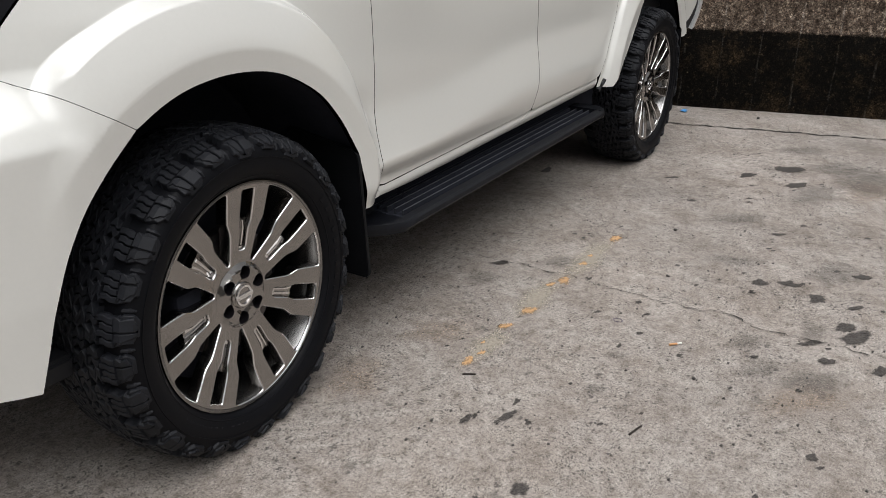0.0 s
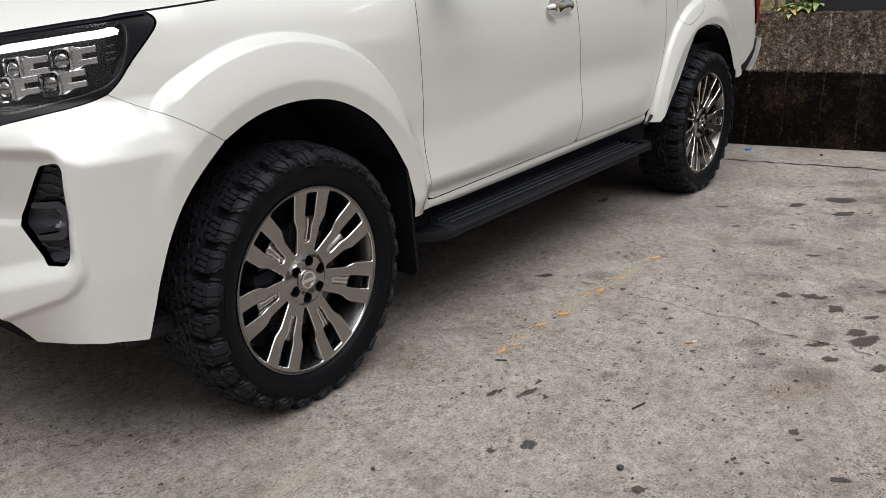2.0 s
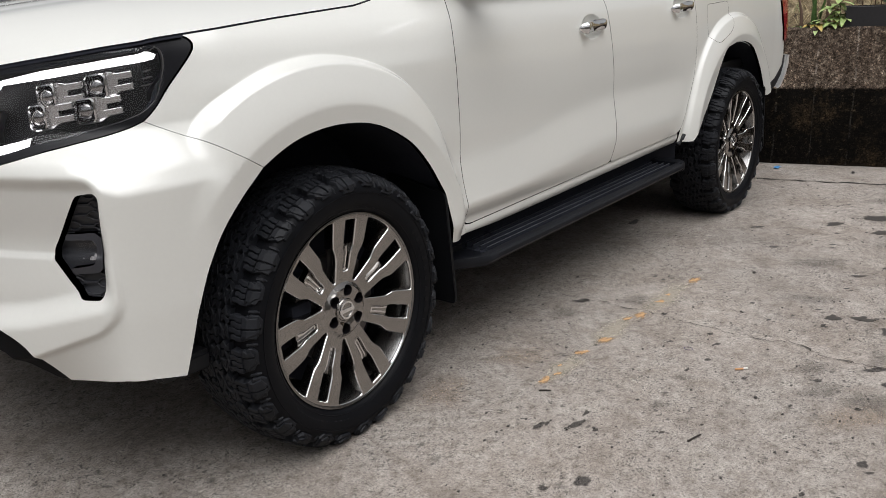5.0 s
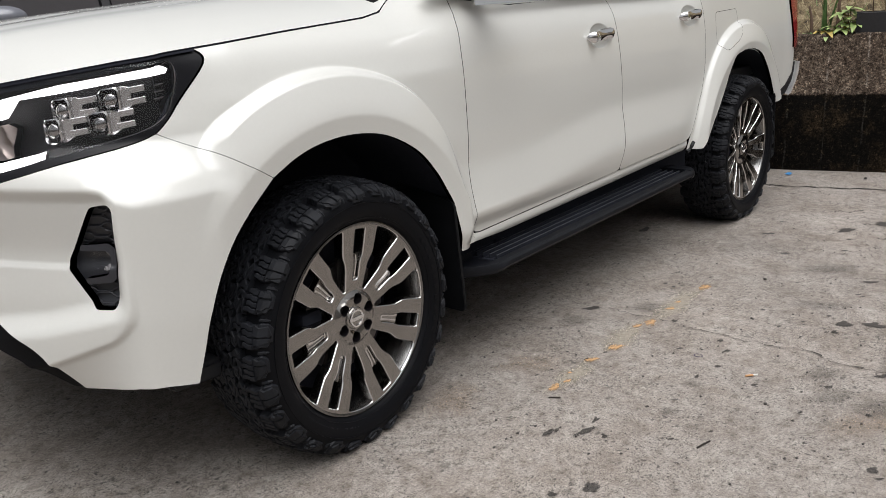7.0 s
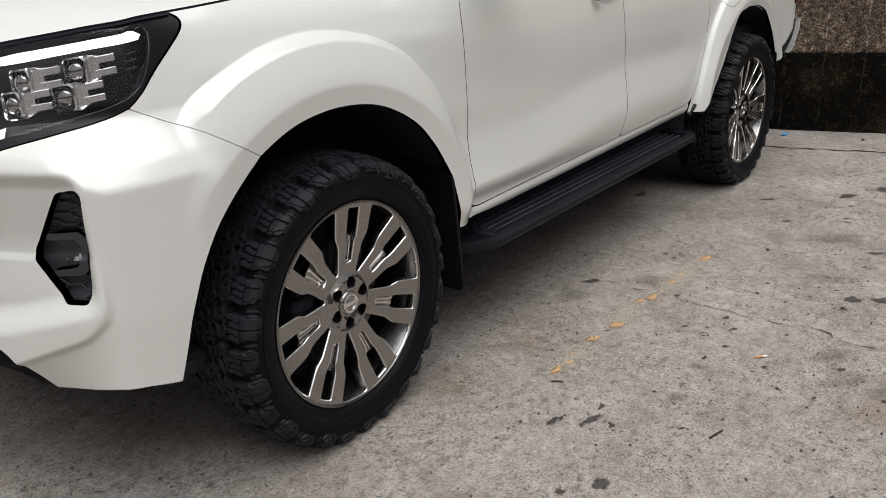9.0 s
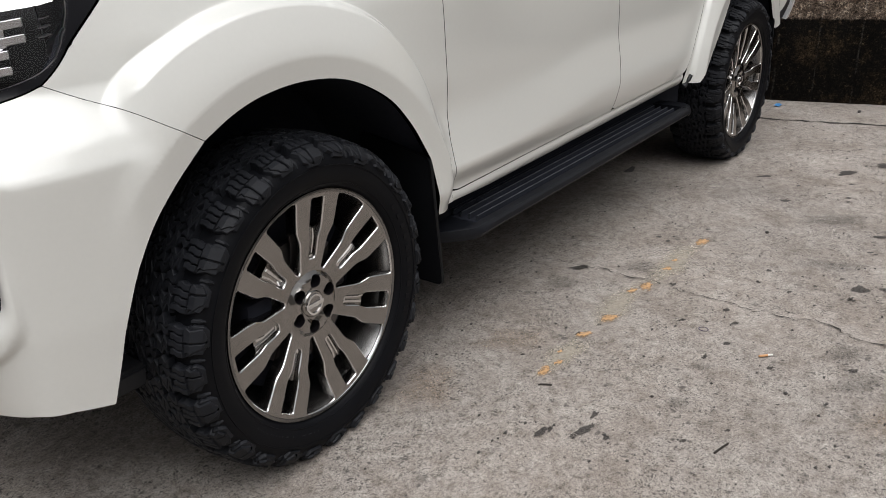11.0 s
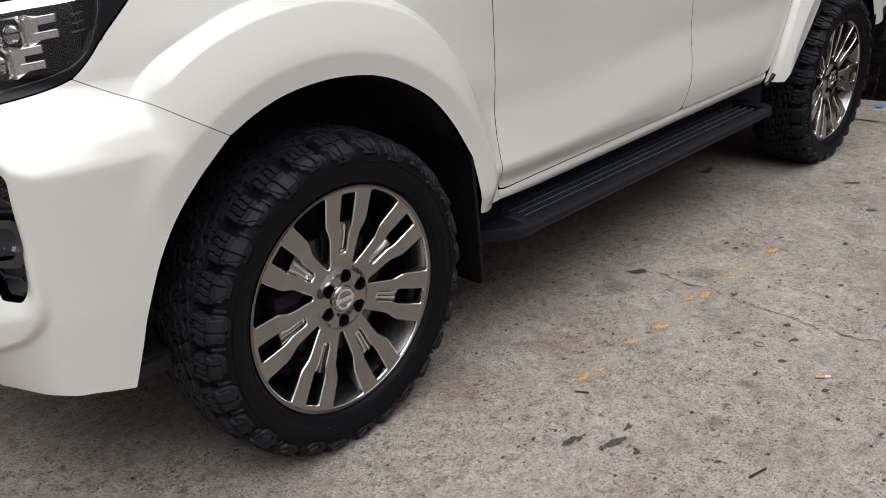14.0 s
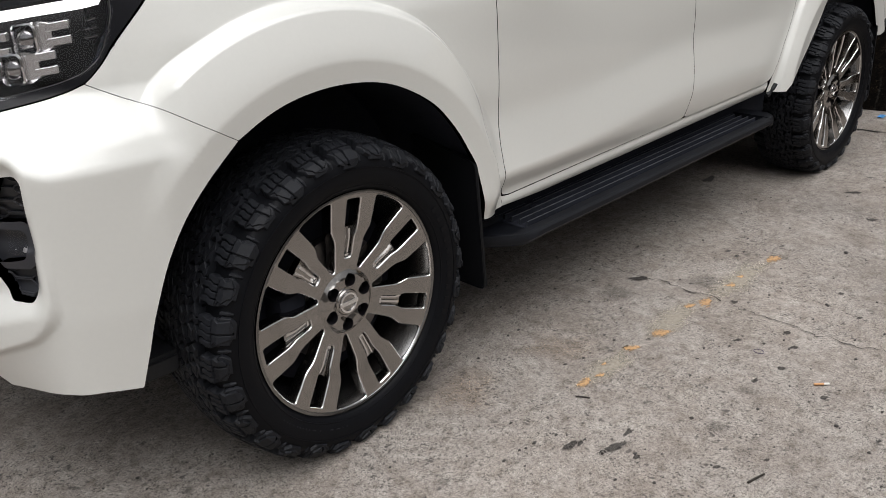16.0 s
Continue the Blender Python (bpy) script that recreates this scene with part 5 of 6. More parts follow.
for side in (0, 1):
    sgn = -1 if side else 1
    yy = lambda y: 2 * CENTRE - y if side else y
    bm = bmesh.new()
    loft(bm, [[(0.70, yy(0.10), 1.325), (0.82, yy(0.10), 1.325), (0.80, yy(0.11), 1.40), (0.74, yy(0.11), 1.40)], [(0.71, yy(-0.02), 1.345), (0.79, yy(-0.02), 1.345), (0.78, yy(-0.02), 1.38), (0.73, yy(-0.02), 1.38)]])
    finish("mirror_arm", bm, TRIM, truck, "black mirror arm")
    bm = bmesh.new()
    r = bmesh.ops.create_uvsphere(bm, u_segments=20, v_segments=12, radius=1.0, matrix=Matrix.LocRotScale((0.74, yy(-0.10), 1.42), None, (0.07, 0.12, 0.085)))
    finish("mirror_shell", bm, CHROME, truck, "chrome door mirror shell")
    bm = bmesh.new()
    ring_k = [(4.04, 0.832), (4.105, 0.832), (4.09, 0.77), (4.05, 0.71), (3.95, 0.645), (3.70, 0.60), (3.70, 0.63), (3.90, 0.70), (4.0, 0.77)]
    loft(bm, [[(x, yy(y), z) for x, z in ring_k] for y in (0.052, 0.15, 0.5)])
    finish("bumper_end", bm, TRIM, truck, "black rear bumper end")
bm = bmesh.new()
rings = []
for y in np.concatenate([np.linspace(0.035, 0.12, 5), np.linspace(0.2, 1.66, 8), np.linspace(1.74, 1.825, 5)]):
    e = min(y, 2 * CENTRE - y)
    push = 0.13 * (1 - (1 - min(1, (e - 0.035) / 0.16)) ** 2)
    rings.append([(x + 0.075 + push, y + 0.004 * (1 if y < CENTRE else -1), z) for x, z in ((4.05, 0.832), (4.085, 0.828), (4.08, 0.77), (4.035, 0.705), (3.95, 0.638), (3.90, 0.63), (3.99, 0.70), (4.03, 0.78))])
loft(bm, rings)
finish("rear_bumper", bm, plain("bumper_silver", (0.80, 0.80, 0.79), 0.22, metal=0.25, coat=1.0), truck, "chrome rear step bumper")
bm = bmesh.new()
tube(bm, [(2.392, 0.028, 0.517), (2.412, 0.025, 0.524), (2.432, 0.021, 0.541), (2.447, 0.017, 0.562)], 0.0095)
finish("sill_plug", bm, TRIM, truck, "black rubber sill plug")

# ---- neighbouring dark car, side on ----
car = thing("parked_car", "dark grey parked car with closed tinted windows", "car")


def car_section(x):
    nose = smooth(-1.75, -1.2, x) * smooth(2.75, 2.2, x)
    return nose


bm = bmesh.new()
rings = []
for x in np.linspace(-1.7, 2.7, 34):
    k = float(car_section(x))
    top = 0.80 + 0.2 * k
    rings.append([(x, 2.62 + 0.14 * (1 - k), 0.20), (x, 2.58 + 0.14 * (1 - k), 0.55), (x, 2.60 + 0.14 * (1 - k), 0.80), (x, 2.66 + 0.12 * (1 - k), top), (x, 4.30 - 0.12 * (1 - k), top), (x, 4.36 - 0.14 * (1 - k), 0.80), (x, 4.38 - 0.14 * (1 - k), 0.55), (x, 4.34 - 0.14 * (1 - k), 0.20)])
loft(bm, rings)
finish("body", bm, DARK_PAINT, car)
GREY_GLASS = plain("smoked_glass", (0.055, 0.05, 0.052), 0.12, vary=0.1)


def car_slab(name, pts, mat, thick, label=""):
    bm = bmesh.new()
    loft(bm, [pts, [(x, y + thick, z) for x, y, z in pts]])
    finish(name, bm, mat, car, label, False)


car_slab("side_window", [(-0.30, 2.70, 1.02), (0.825, 2.69, 1.02), (0.825, 2.84, 1.56), (0.45, 2.84, 1.55)], GREY_GLASS, 0.01, "smoked side window")
car_slab("side_window", [(0.90, 2.69, 1.02), (1.85, 2.70, 1.02), (1.55, 2.84, 1.54), (0.90, 2.84, 1.56)], GREY_GLASS, 0.01, "smoked side window")
car_slab("pillar", [(0.838, 2.684, 1.02), (0.888, 2.684, 1.02), (0.888, 2.834, 1.56), (0.838, 2.834, 1.56)], DARK_PAINT, 0.02)
car_slab("pillar", [(-0.42, 2.70, 1.02), (-0.32, 2.70, 1.02), (0.44, 2.835, 1.555), (0.36, 2.835, 1.57)], DARK_PAINT, 0.03)
car_slab("pillar", [(1.87, 2.70, 1.02), (2.15, 2.72, 1.02), (1.75, 2.84, 1.55), (1.57, 2.84, 1.55)], DARK_PAINT, 0.03)
bm = bmesh.new()
loft(bm, [[(x, 2.83 + k, 1.55 + z), (x, 2.95, 1.62 + z), (x, 4.0, 1.62 + z), (x, 4.13 - k, 1.55 + z)] for x, k, z in ((0.36, 0.02, 0), (0.9, 0, 0.02), (1.75, 0.02, 0))])
finish("roof", bm, DARK_PAINT, car)
part_box("cabin", (-0.1, 2.9, 0.98), (1.8, 4.05, 1.54), UNDER, car, 0.05, "dark cabin interior")
bm = bmesh.new()
bmesh.ops.create_uvsphere(bm, u_segments=20, v_segments=12, radius=1.0, matrix=Matrix.LocRotScale((0.20, 2.56, 1.365), None, (0.11, 0.10, 0.055)))
box(bm, (0.16, 2.6, 1.28), (0.24, 2.72, 1.36), 0.01)
finish("door_mirror", bm, plain("grey_mirror_shell", (0.16, 0.165, 0.19), 0.3, coat=1), car, "blue-grey door mirror")
for x in (-0.95, 1.85):
    for y in (2.60, 4.16):
        bm = bmesh.new()
        lathe(bm, [(0.19, 0.0), (0.21, -0.01), (0.29, -0.01), (0.315, 0.03), (0.315, 0.17), (0.19, 0.19)], 40, close=True)
        w = finish("wheel", bm, SIDEWALL, car, "black tyre")
        w.location = (x, y, 0.315)

# ---- bank, planter and plants on the wall ----
def soil_material():
    m, n, l, p = nodes_of("dry_earth")
    at = place_node(n, l)
    mid, fine = noise_node(n, l, 14, 6, 0.75, at), noise_node(n, l, 80, 5, 0.7, at)
    c = ramp_node(n, l, mid, [(0.34, (0.035, 0.024, 0.014)), (0.5, (0.20, 0.15, 0.085)), (0.66, (0.40, 0.33, 0.21))])
    l.new(mix_node(n, l, 0.6, c, ramp_node(n, l, fine, [(0.35, (0.4, 0.38, 0.35)), (0.6, (1.2, 1.2, 1.15))]), "MULTIPLY"), p.inputs["Base Color"])
    p.inputs["Roughness"].default_value = 0.95
    bump_node(n, l, p, fine, 0.8, 0.02)
    return m


bm = bmesh.new()
rows = []
for i in range(61):
    s = -6 + 12 * i / 60
    rows.append([wall_point(s, 0.30 + b, 0.93 + 0.72 * b ** 0.9 + (0.05 + 0.05 * b) * noise.noise((s * 3.1, b * 4.3, 1.7)) + 0.03 * noise.noise((s * 11, b * 12, 4))) for b in np.linspace(0, 2.4, 40)])
rows = [[r[0] + Vector((0, 0, -0.3))] + r + [r[-1] + Vector((0.3, 0, -1.5))] for r in rows]
loft(bm, [list(c) for c in rows], closed=False, caps=False)
tagged(finish("bank", bm, soil_material()), "dry brown earth bank above the wall", "bank", kind="structure")

PLANTER = plain("black_weathered_plastic", (0.018, 0.017, 0.019), 0.7, vary=0.4, scale=60, bump=0.3)
planter = thing("planter", "weathered black plastic planter trough on the wall", "planter")
bm = bmesh.new()
sec = [(0.15, 0.968), (0.145, 1.10), (0.17, 1.105), (0.175, 1.07), (0.40, 1.07), (0.41, 1.105), (0.43, 1.10), (0.425, 0.968)]
loft(bm, [[wall_point(s, b, z) for b, z in sec] for s in np.linspace(0.405, 1.35, 8)])
bmesh.ops.bevel(bm, geom=[e for e in bm.edges if e.is_boundary is False and e.calc_face_angle(0) > 0.6], offset=0.006, segments=2, affect="EDGES")
finish("trough", bm, PLANTER, planter)
bm = bmesh.new()
loft(bm, [[wall_point(s, b, z) for b, z in ((0.18, 1.075), (0.29, 1.095), (0.40, 1.075))] for s in np.linspace(0.42, 1.33, 12)], closed=False, caps=False)
finish("soil", bm, bpy.data.materials["dry_earth"], planter)


def leaf_material(name, colour, edge):
    m, n, l, p = nodes_of(name)
    at = place_node(n, l)
    l.new(ramp_node(n, l, noise_node(n, l, 45, 4, 0.6, at), [(0.3, edge), (0.65, colour)]), p.inputs["Base Color"])
    p.inputs["Roughness"].default_value, p.inputs["Subsurface Weight"].default_value = 0.45, 0.0
    return m


LEAF_DARK = leaf_material("dark_leaf", (0.09, 0.17, 0.045), (0.05, 0.10, 0.03))
LEAF_PALE = leaf_material("pale_leaf", (0.42, 0.50, 0.20), (0.20, 0.33, 0.09))
LEAF_GOLD = leaf_material("yellow_leaf", (0.55, 0.36, 0.06), (0.48, 0.42, 0.18))
STALK = plain("brown_stalk", (0.12, 0.075, 0.05), 0.8, vary=0.3)


def blade(bm, base, way, length, width, droop, side_lean=0.0, heart=False):
    """A leaf: a folded strip along a drooping midrib."""
    base, way = Vector(base), Vector(way).normalized()
    across = way.cross(Vector((0, 0, 1)))
    across = across.normalized() if across.length > 0.05 else Vector(WALL_ALONG)
    rows = []
    n = 9
    for i in range(n):
        t = i / (n - 1)
        w = width * (math.sin(math.pi * min(1, t * 0.9 + 0.1)) ** 0.8 if not heart else (1 - t) ** 0.7 * min(1, 0.35 + t * 5))
        c = base + way * length * t + Vector((0, 0, -droop * t * t)) + across * side_lean * t * t
        fold = Vector((0, 0, 0.18 * w))
        rows.append([c - across * w + fold, c - across * w * 0.5 + fold * 0.4, c, c + across * w * 0.5 + fold * 0.4, c + across * w + fold])
    loft(bm, rows, closed=False, caps=False)


strap = thing("strap_plant", "clump of long upright green strap leaves", "plant", "plants on the wall")
for k, (s, b, lean, ln) in enumerate(((0.215, 0.27, -0.10, 0.36), (0.225, 0.25, 0.18, 0.33), (0.20, 0.29, 0.32, 0.38), (0.235, 0.30, -0.25, 0.30), (0.19, 0.26, 0.05, 0.26))):
    bm = bmesh.new()
    blade(bm, wall_point(s, b, 0.95), WALL_ALONG * lean + Vector((0, 0, 1)) - WALL_BACK * 0.1, ln, 0.016, 0.03 * (k % 2))
    finish("leaf", bm, LEAF_DARK, strap)
bm = bmesh.new()
tube(bm, [wall_point(0.12, 0.3, 0.95), wall_point(0.11, 0.31, 1.08), wall_point(0.09, 0.33, 1.16)], lambda t: 0.013 - 0.006 * t, 6)
tube(bm, [wall_point(0.285, 0.33, 0.95), wall_point(0.29, 0.33, 1.2), wall_point(0.30, 0.35, 1.5)], lambda t: 0.012 - 0.004 * t, 6)
finish("dead_stalk", bm, STALK, strap)

rng = random.Random(12)


def bushy(name, label, spots, mat_pick, size):
    ob = thing(name, label, "plant", "plants on the wall")
    bm = bmesh.new()
    for s, b, z in spots:
        tube(bm, [wall_point(s, b, 0.95), wall_point(s + 0.01, b, (0.95 + z) / 2), wall_point(s, b - 0.01, z)], 0.004, 5)
    finish("stem", bm, STALK, ob)
    for s, b, z in spots:
        for _ in range(5):
            bm = bmesh.new()
            a = rng.uniform(-2.4, 2.4)
            blade(bm, wall_point(s, b, z - rng.uniform(0, 0.04)), WALL_ALONG * math.sin(a) - WALL_BACK * (0.6 + 0.4 * math.cos(a)) + Vector((0, 0, rng.uniform(-0.5, 0.6))), size * rng.uniform(0.7, 1.2), size * 0.34, size * 0.35, heart=True)
            finish("leaf", bm, mat_pick(), ob)
    return ob


bushy("arrowhead_vine", "pale yellow-green arrowhead vine leaves trailing on the wall", [(0.35, 0.22, 1.10), (0.33, 0.24, 1.06), (0.27, 0.2, 1.02), (0.40, 0.2, 1.06), (0.30, 0.22, 1.13), (0.36, 0.2, 1.15), (0.22, 0.19, 1.0), (0.32, 0.18, 1.0)], lambda: rng.choice((LEAF_PALE, LEAF_PALE, LEAF_PALE, LEAF_PALE, LEAF_GOLD)), 0.105)
bushy("low_weed", "low yellowing weeds at the wall's edge", [(0.10, 0.22, 0.985), (0.16, 0.2, 0.99), (0.2, 0.18, 1.01)], lambda: rng.choice((LEAF_PALE, LEAF_GOLD, LEAF_DARK)), 0.055)
bushy("broadleaf_shrub", "broad-leaved green shrub growing from the planter", [(0.58, 0.24, 1.20), (0.68, 0.22, 1.24), (0.80, 0.26, 1.28), (0.62, 0.3, 1.32), (0.75, 0.3, 1.38), (0.5, 0.3, 1.27)], lambda: rng.choice((LEAF_DARK, LEAF_DARK, LEAF_DARK, LEAF_PALE, LEAF_GOLD)), 0.12)

# dry grass on the bank
STRAW = [leaf_material("dry_straw", (0.42, 0.34, 0.18), (0.26, 0.19, 0.09)), leaf_material("green_blade", (0.17, 0.24, 0.07), (0.09, 0.13, 0.04))]
bm = bmesh.new()
for _ in range(900):
    s, b = rng.uniform(-0.6, 1.7), rng.uniform(0.02, 0.7)
    root = wall_point(s, 0.30 + b, 0.93 + 0.72 * b ** 0.9 + 0.01)
    a, ln, wd = rng.uniform(0, 6.3), rng.uniform(0.05, 0.15), rng.uniform(0.0015, 0.0035)
    way = Vector((math.cos(a), math.sin(a), rng.uniform(0.15, 1.3))).normalized()
    across = way.cross(Vector((0, 0, 1))).normalized() * wd
    tip = root + way * ln
    mid = root + way * ln * 0.55 + Vector((0, 0, 0.02 * rng.random()))
    rows_g = [bm.verts.new(root - across), bm.verts.new(root + across), bm.verts.new(mid + across), bm.verts.new(mid - across), bm.verts.new(tip)]
    kind_g = 0 if rng.random() < 0.75 else 1
    for f in ((0, 1, 2, 3), (3, 2, 4)):
        bm.faces.new([rows_g[i] for i in f]).material_index = kind_g
tagged(finish("dry_grass", bm, STRAW, smooth_shade=False), "dry straw and thin grass on the earth bank", "grass", kind="stuff")

# ---- unseen plain walls, added to close the yard and shape light and reflections ----
PLASTER = plain("grey_plaster", (0.24, 0.23, 0.215), 0.9, vary=0.25, scale=6, bump=0.2)
for nm, lo, hi in (("wall_2", (-14, -11.3, 0), (14, -11, 4.2)), ("wall_3", (-12.3, -11, 0), (-12, 7, 2.4)), ("wall_4", (-12, 7, 0), (14, 7.3, 2.2))):
    bm = bmesh.new()
    box(bm, lo, hi, 0.02)
    tagged(finish(nm, bm, PLASTER), "unseen plain grey wall added to close the yard", "wall", kind="structure")


# ---- stains, paint and cracks in the concrete ----
def patch_material(name, colour, rough, soft, grain, cut, cover=0.85):
    """Thin film over the concrete, broken up by noise, thinning to its rim."""
    m, n, l, p = nodes_of(name)
    at = place_node(n, l)
    fade = n.new("ShaderNodeAttribute")
    fade.attribute_name = "core"
    add = n.new("ShaderNodeMath")
    add.operation = "MULTIPLY_ADD"
    l.new(noise_node(n, l, grain, 6, 0.7, at), add.inputs[0])
    add.inputs[1].default_value = 0.9
    l.new(fade.outputs["Fac"], add.inputs[2])
    edge_ = n.new("ShaderNodeMapRange")
    edge_.inputs["From Min"].default_value, edge_.inputs["From Max"].default_value = cut, cut + soft
    edge_.inputs["To Max"].default_value = cover
    l.new(add.outputs[0], edge_.inputs["Value"])
    l.new(edge_.outputs[0], p.inputs["Alpha"])
    l.new(ramp_node(n, l, noise_node(n, l, grain * 2, 5, 0.7, at), [(0.3, tuple(c * 0.6 for c in colour)), (0.7, tuple(c * 1.3 for c in colour))]), p.inputs["Base Color"])
    p.inputs["Roughness"].default_value = rough
    return m


OIL = patch_material("oil_stain", (0.052, 0.046, 0.042), 0.55, 0.24, 46, 0.80, 0.74)
FAINT = patch_material("faint_stain", (0.15, 0.135, 0.12), 0.8, 0.7, 26, 0.62, 0.32)
YELLOW = patch_material("worn_yellow_paint", (0.56, 0.335, 0.16), 0.85, 0.25, 60, 1.14, 0.8)
PALE = patch_material("worn_pale_paint", (0.46, 0.41, 0.33), 0.85, 0.5, 40, 0.85, 0.5)
RUST = patch_material("rust_stain", (0.30, 0.20, 0.12), 0.85, 1.0, 16, 0.55, 0.22)
rng = random.Random(21)


def patch(name, x, y, rx, ry, turn, mat, z=0.0025):
    n = 28
    seed = rng.uniform(0, 90)
    v, core, f = [(0, 0, 0)], [1.0], []
    for ring, (q, c) in enumerate(((0.45, 0.8), (0.8, 0.35), (1.0, 0.0))):
        for k in range(n):
            a = 2 * math.pi * k / n
            r = q * (1 + 0.5 * noise.noise((math.cos(a) * 1.5 + seed, math.sin(a) * 1.5, seed)) + 0.25 * noise.noise((math.cos(a) * 4 + seed, math.sin(a) * 4, seed)))
            v.append((r * rx * math.cos(a), r * ry * math.sin(a), 0))
            core.append(c)
    for k in range(n):
        f.append((0, 1 + k, 1 + (k + 1) % n))
        for ring in (0, 1):
            a, b = 1 + ring * n, 1 + (ring + 1) * n
            f.append((a + k, b + k, b + (k + 1) % n, a + (k + 1) % n))
    me = bpy.data.meshes.new(name)
    me.from_pydata(v, [], f)
    me.attributes.new("core", "FLOAT", "POINT").data.foreach_set("value", core)
    ob = link(name, me, mat, ground)
    ob.location, ob.rotation_euler = (x, y, z), (0, 0, radians(turn))
    return ob


OILS = [(1.70, -1.15, 6, 4), (1.45, -1.31, 9, 5), (1.51, -1.27, 6, 4), (1.73, -0.94, 5, 4), (1.78, -1.04, 5, 4), (1.25, -1.40, 5, 3), (1.32, -1.18, 6, 2), (1.23, -1.25, 4, 3), (0.68, -1.29, 2.5, 2), (0.51, -1.46, 4, 2), (0.16, -1.31, 3, 2), (2.0, -1.27, 5, 3), (1.69, -1.28, 6, 2), (0.42, -0.53, 5, 2), (0.35, -0.44, 4, 1.6), (0.50, -0.52, 3.5, 1), (0.16, -0.70, 4, 3), (1.36, -0.01, 5, 3), (0.15, -1.05, 3, 2.4), (-0.06, -0.87, 3, 1.5), (0.07, -0.63, 2, 1.5), (2.62, 0.37, 8, 3), (2.86, -0.25, 6, 2), (3.36, -0.75, 12, 8), (3.08, -0.84, 10, 5), (3.13, -0.59, 9, 4), (2.55, -0.45, 4, 2), (2.3, -0.9, 5, 2)]
for _ in range(230):
    x, y, a = rng.uniform(0.2, 4.2) ** 0.9 + 0.1, rng.uniform(-1.85, -0.12), rng.choice((0.6, 0.7, 0.9, 1.2, 1.6, 2.0))
    if not 2.75 < x < 3.55 or y < -0.2:
        OILS.append((x, y, a, a * rng.uniform(0.35, 0.8)))
for x, y, a, b in OILS:
    patch("stain", x, y, a * 0.0095, b * 0.0095, rng.uniform(-60, 10), OIL)
FAINTS = [(1.20, -0.02, 9, 7), (1.49, -0.21, 9, 6), (1.96, -1.16, 16, 10), (1.07, -1.08, 9, 6), (1.23, -1.0, 9, 5), (1.42, -1.18, 10, 6), (1.08, -1.23, 12, 8), (2.98, -0.95, 22, 12), (3.82, -0.75, 20, 9), (3.53, -0.97, 22, 12), (3.34, -1.16, 30, 20), (0.69, -0.69, 4, 3), (0.91, -0.67, 4, 3), (1.9, -0.8, 14, 6), (2.4, -0.7, 18, 8)]
for x, y, a, b in FAINTS:
    patch("stain", x, y, a * 0.011, b * 0.011, rng.uniform(-60, 10), FAINT, 0.0015)
for x, y, a, b in ((0.95, -1.22, 14, 9), (3.2, -1.2, 25, 14), (0.36, -0.05, 16, 10), (0.75, -0.1, 14, 9)):
    patch("stain", x, y, a * 0.011, b * 0.011, rng.uniform(-40, 20), RUST, 0.001)
for x, y, a, b in ((1.86, -0.31, 8, 4), (1.53, -0.30, 4, 3), (1.34, -0.30, 9, 4), (1.28, -0.27, 5, 3), (1.04, -0.30, 7, 4), (0.89, -0.28, 6, 3.5), (0.69, -0.30, 3.5, 2), (0.62, -0.29, 6, 2.5), (0.75, -0.27, 2, 1.4), (-0.60, -0.22, 4, 3), (1.62, -0.29, 3, 2)):
    patch("paint_remnant", x, y, a * 0.0105, b * 0.0105, rng.uniform(-15, 15), YELLOW, 0.0045)
for x, y, a, b in ((1.6, -0.30, 30, 7), (1.15, -0.28, 24, 7), (0.75, -0.29, 18, 6), (-0.42, -0.29, 22, 6)):
    patch("paint_remnant", x, y, a * 0.011, b * 0.011, 0, PALE, 0.003)


def crack(name, pts, width, mat):
    bm = bmesh.new()
    p = cr_curve(pts, 40)
    rows = []
    for i, (x, y) in enumerate(p):
        t = p[min(i + 1, len(p) - 1)] - p[max(i - 1, 0)]
        t /= np.hypot(*t)
        w = width * max(0.3, 0.7 + 1.3 * noise.noise((x * 24, y * 24, 3))) * min(1, 0.2 + 6 * min(i, len(p) - 1 - i) / len(p))
        ox, oy = (0.034 * noise.noise((x * 9, y * 9, k)) + 0.017 * noise.noise((x * 40, y * 40, k)) for k in (0, 7))
        rows.append([(x - t[1] * w + ox, y + t[0] * w + oy, 0.0042), (x + t[1] * w + ox, y - t[0] * w + oy, 0.0042)])
    loft(bm, rows, closed=False, caps=False)
    return finish(name, bm, mat, ground, smooth_shade=False)


CRACK = plain("crack_dirt", (0.018, 0.016, 0.014), 0.95, vary=0.4, scale=90)
crack("crack", [(1.325, 0.34), (1.376, 0.042), (1.393, -0.239), (1.375, -0.549), (1.363, -0.684), (1.39, -0.898), (1.353, -1.004), (1.344, -1.121), (1.36, -1.26), (1.35, -1.45), (1.33, -1.9)], 0.0024, CRACK)
crack("joint", [(3.50, 2.3), (4.068, 0.038), (4.364, -1.15), (4.80, -2.9), (5.3, -4.9)], 0.010, CRACK)

# ---- litter ----
butt = thing("cigarette_butt", "orange and white cigarette butt on the concrete", "cigarette butt", at=(1.078, -0.81, 0.005))
butt.rotation_euler = (0, 0, radians(-45))
for nm, x0, x1, mt in (("filter", -0.022, 0.006, plain("orange_filter_paper", (0.60, 0.32, 0.15), 0.8)), ("paper", 0.0065, 0.022, plain("white_paper", (0.72, 0.70, 0.66), 0.85))):
    bm = bmesh.new()
    tube(bm, [(x0, 0, 0), ((x0 + x1) / 2, 0.0004, 0), (x1, 0, 0)], 0.0036, 10)
    finish(nm, bm, mt, butt)


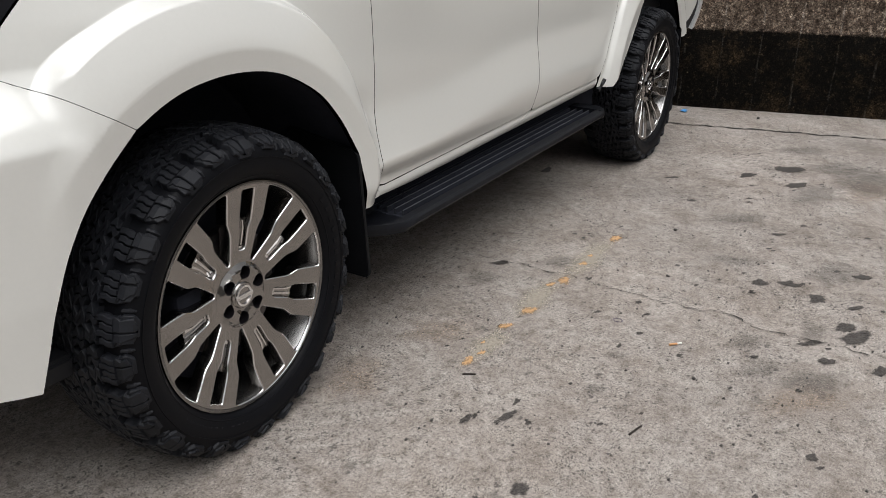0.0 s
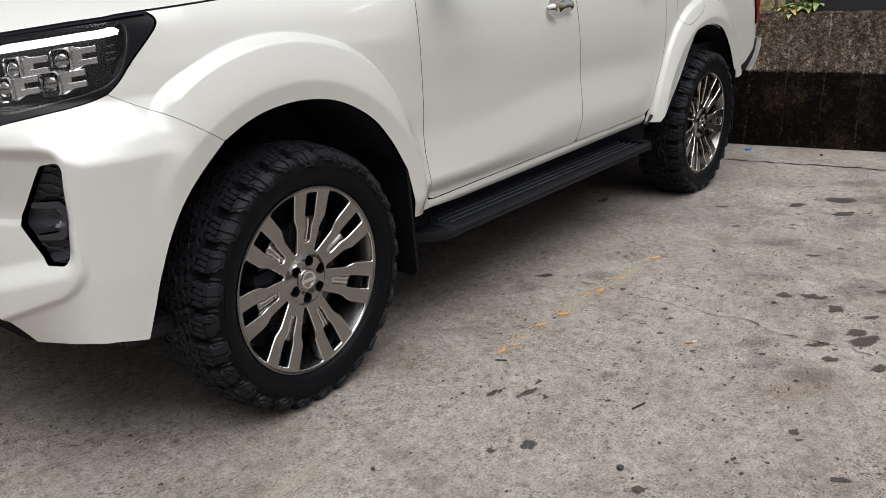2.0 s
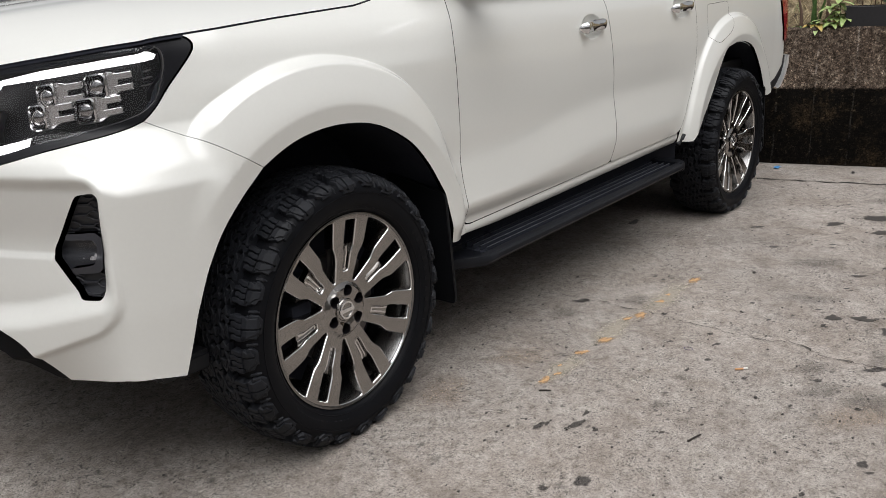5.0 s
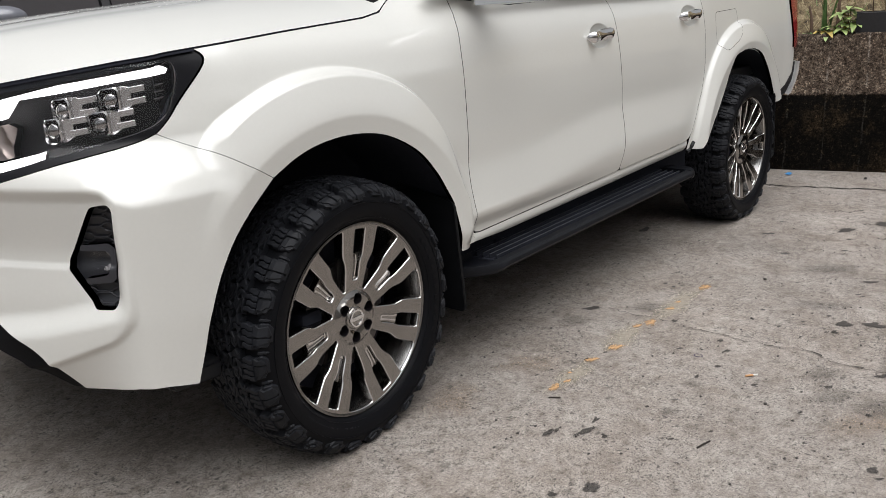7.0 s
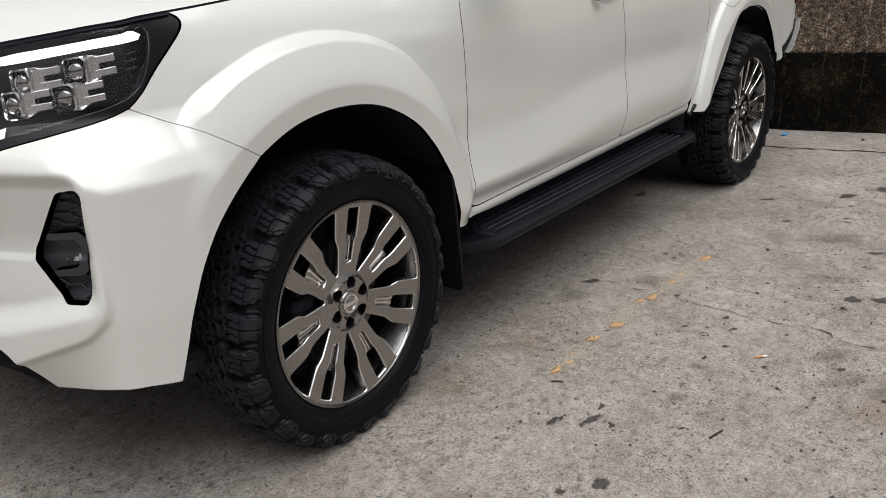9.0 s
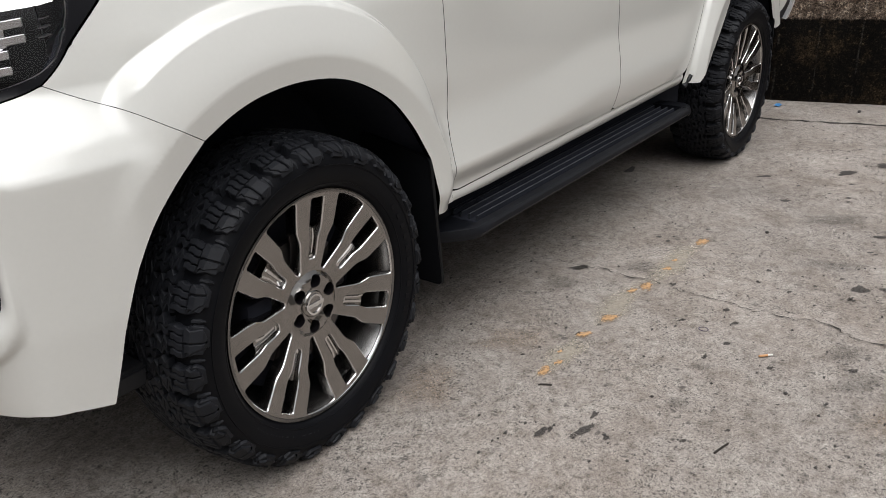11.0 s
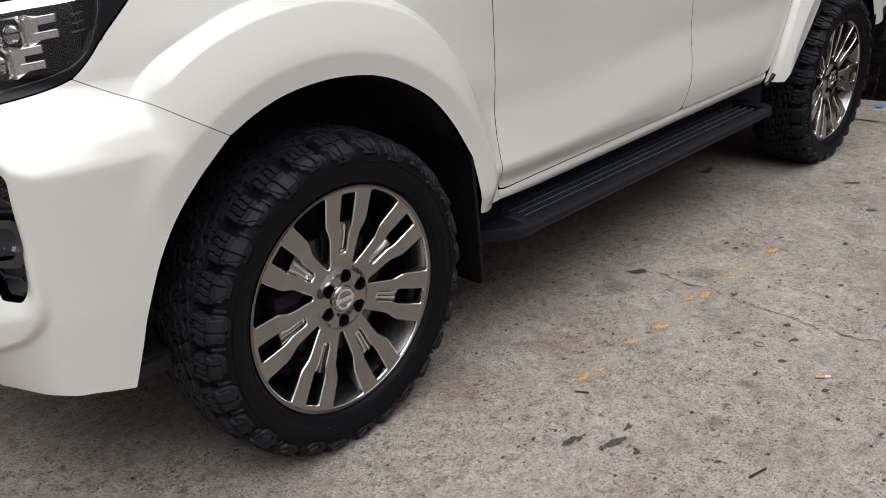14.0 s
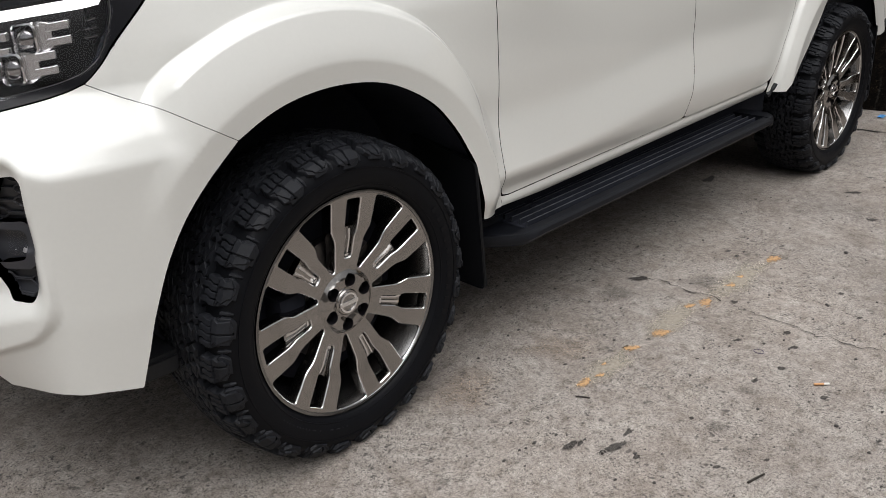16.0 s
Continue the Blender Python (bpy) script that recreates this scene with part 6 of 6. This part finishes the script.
def litter_tube(name, label, category, pts, radius, mat):
    bm = bmesh.new()
    tube(bm, pts, radius, 7)
    return tagged(finish(name, bm, mat), label, category)


TWIG = plain("dark_twig", (0.03, 0.024, 0.02), 0.9, vary=0.4, scale=90)
litter_tube("twig", "short dark twig lying on the concrete", "twig", [(0.518, -0.853, 0.004), (0.538, -0.858, 0.005), (0.558, -0.863, 0.005), (0.577, -0.868, 0.004)], lambda t: 0.0032 - 0.0008 * t, TWIG)
litter_tube("twig", "thin dark twig beside the paint line", "twig", [(0.545, -0.313, 0.003), (0.556, -0.33, 0.004), (0.566, -0.348, 0.003)], 0.0025, TWIG)
loop_at = [(1.141 + 0.013 * math.cos(a), -0.589 + 0.016 * math.sin(a), 0.0025) for a in np.linspace(0.3, 2 * math.pi, 16)]
litter_tube("rubber_band", "dark purple rubber band on the concrete", "rubber band", loop_at, 0.0011, plain("purple_rubber", (0.05, 0.035, 0.09), 0.6))
bm = bmesh.new()
wr = [[(4.442 + 0.036 * a + 0.006 * noise.noise((a * 5, b * 5, 1)), 0.146 + 0.02 * b, 0.006 + 0.012 * abs(noise.noise((a * 3.3, b * 3.3, 2)))) for b in np.linspace(-1, 1, 7)] for a in np.linspace(-1, 1, 9)]
loft(bm, wr, closed=False, caps=False)
tagged(finish("wrapper", bm, plain("blue_wrapper_foil", (0.08, 0.30, 0.62), 0.4, vary=0.3), smooth_shade=False), "crumpled light blue plastic wrapper on the concrete", "wrapper")
STONE = plain("dark_stone", (0.05, 0.045, 0.042), 0.85, vary=0.4, scale=80, bump=0.4)
for x, y, r in ((0.21, -0.969, 0.011), (4.50, -0.35, 0.012), (0.90, -0.92, 0.006), (1.6, -0.62, 0.006), (-0.2, -0.42, 0.007), (2.1, -0.5, 0.008)):
    bm = bmesh.new()
    bmesh.ops.create_icosphere(bm, subdivisions=2, radius=r)
    for v in bm.verts:
        v.co *= 1 + 0.25 * noise.noise(v.co * 90 + Vector((x, y, 0)))
        v.co.z *= 0.7
    ob = tagged(finish("pebble", bm, STONE), "small dark pebble on the concrete", "pebble", "pebbles")
    ob.location = (x, y, r * 0.6)

# loose grit and leaf bits
bm = bmesh.new()
rng = random.Random(5)
for _ in range(1500):
    x, y = rng.uniform(-1.2, 4.3), rng.uniform(-2.0, 0.4)
    if 2.6 < x < 3.7 and y > -0.2 or -0.5 < x < 0.5 and y > -0.15:
        continue
    r, a = rng.choice((0.0015, 0.002, 0.0025, 0.003, 0.0035, 0.005)), rng.uniform(0, 6.3)
    ring = [(x + r * (1.6 if k % 2 else 0.8) * rng.uniform(0.6, 1.3) * math.cos(a + k * 1.05), y + r * rng.uniform(0.5, 1.2) * math.sin(a + k * 1.05)) for k in range(6)]
    loft(bm, [[(p, q, 0.0) for p, q in ring], [(x + (p - x) * 0.7, y + (q - y) * 0.7, r * 0.7) for p, q in ring]])
tagged(finish("grit", bm, STONE, smooth_shade=False), "scattered dark grit and leaf crumbs", "grit", kind="stuff")
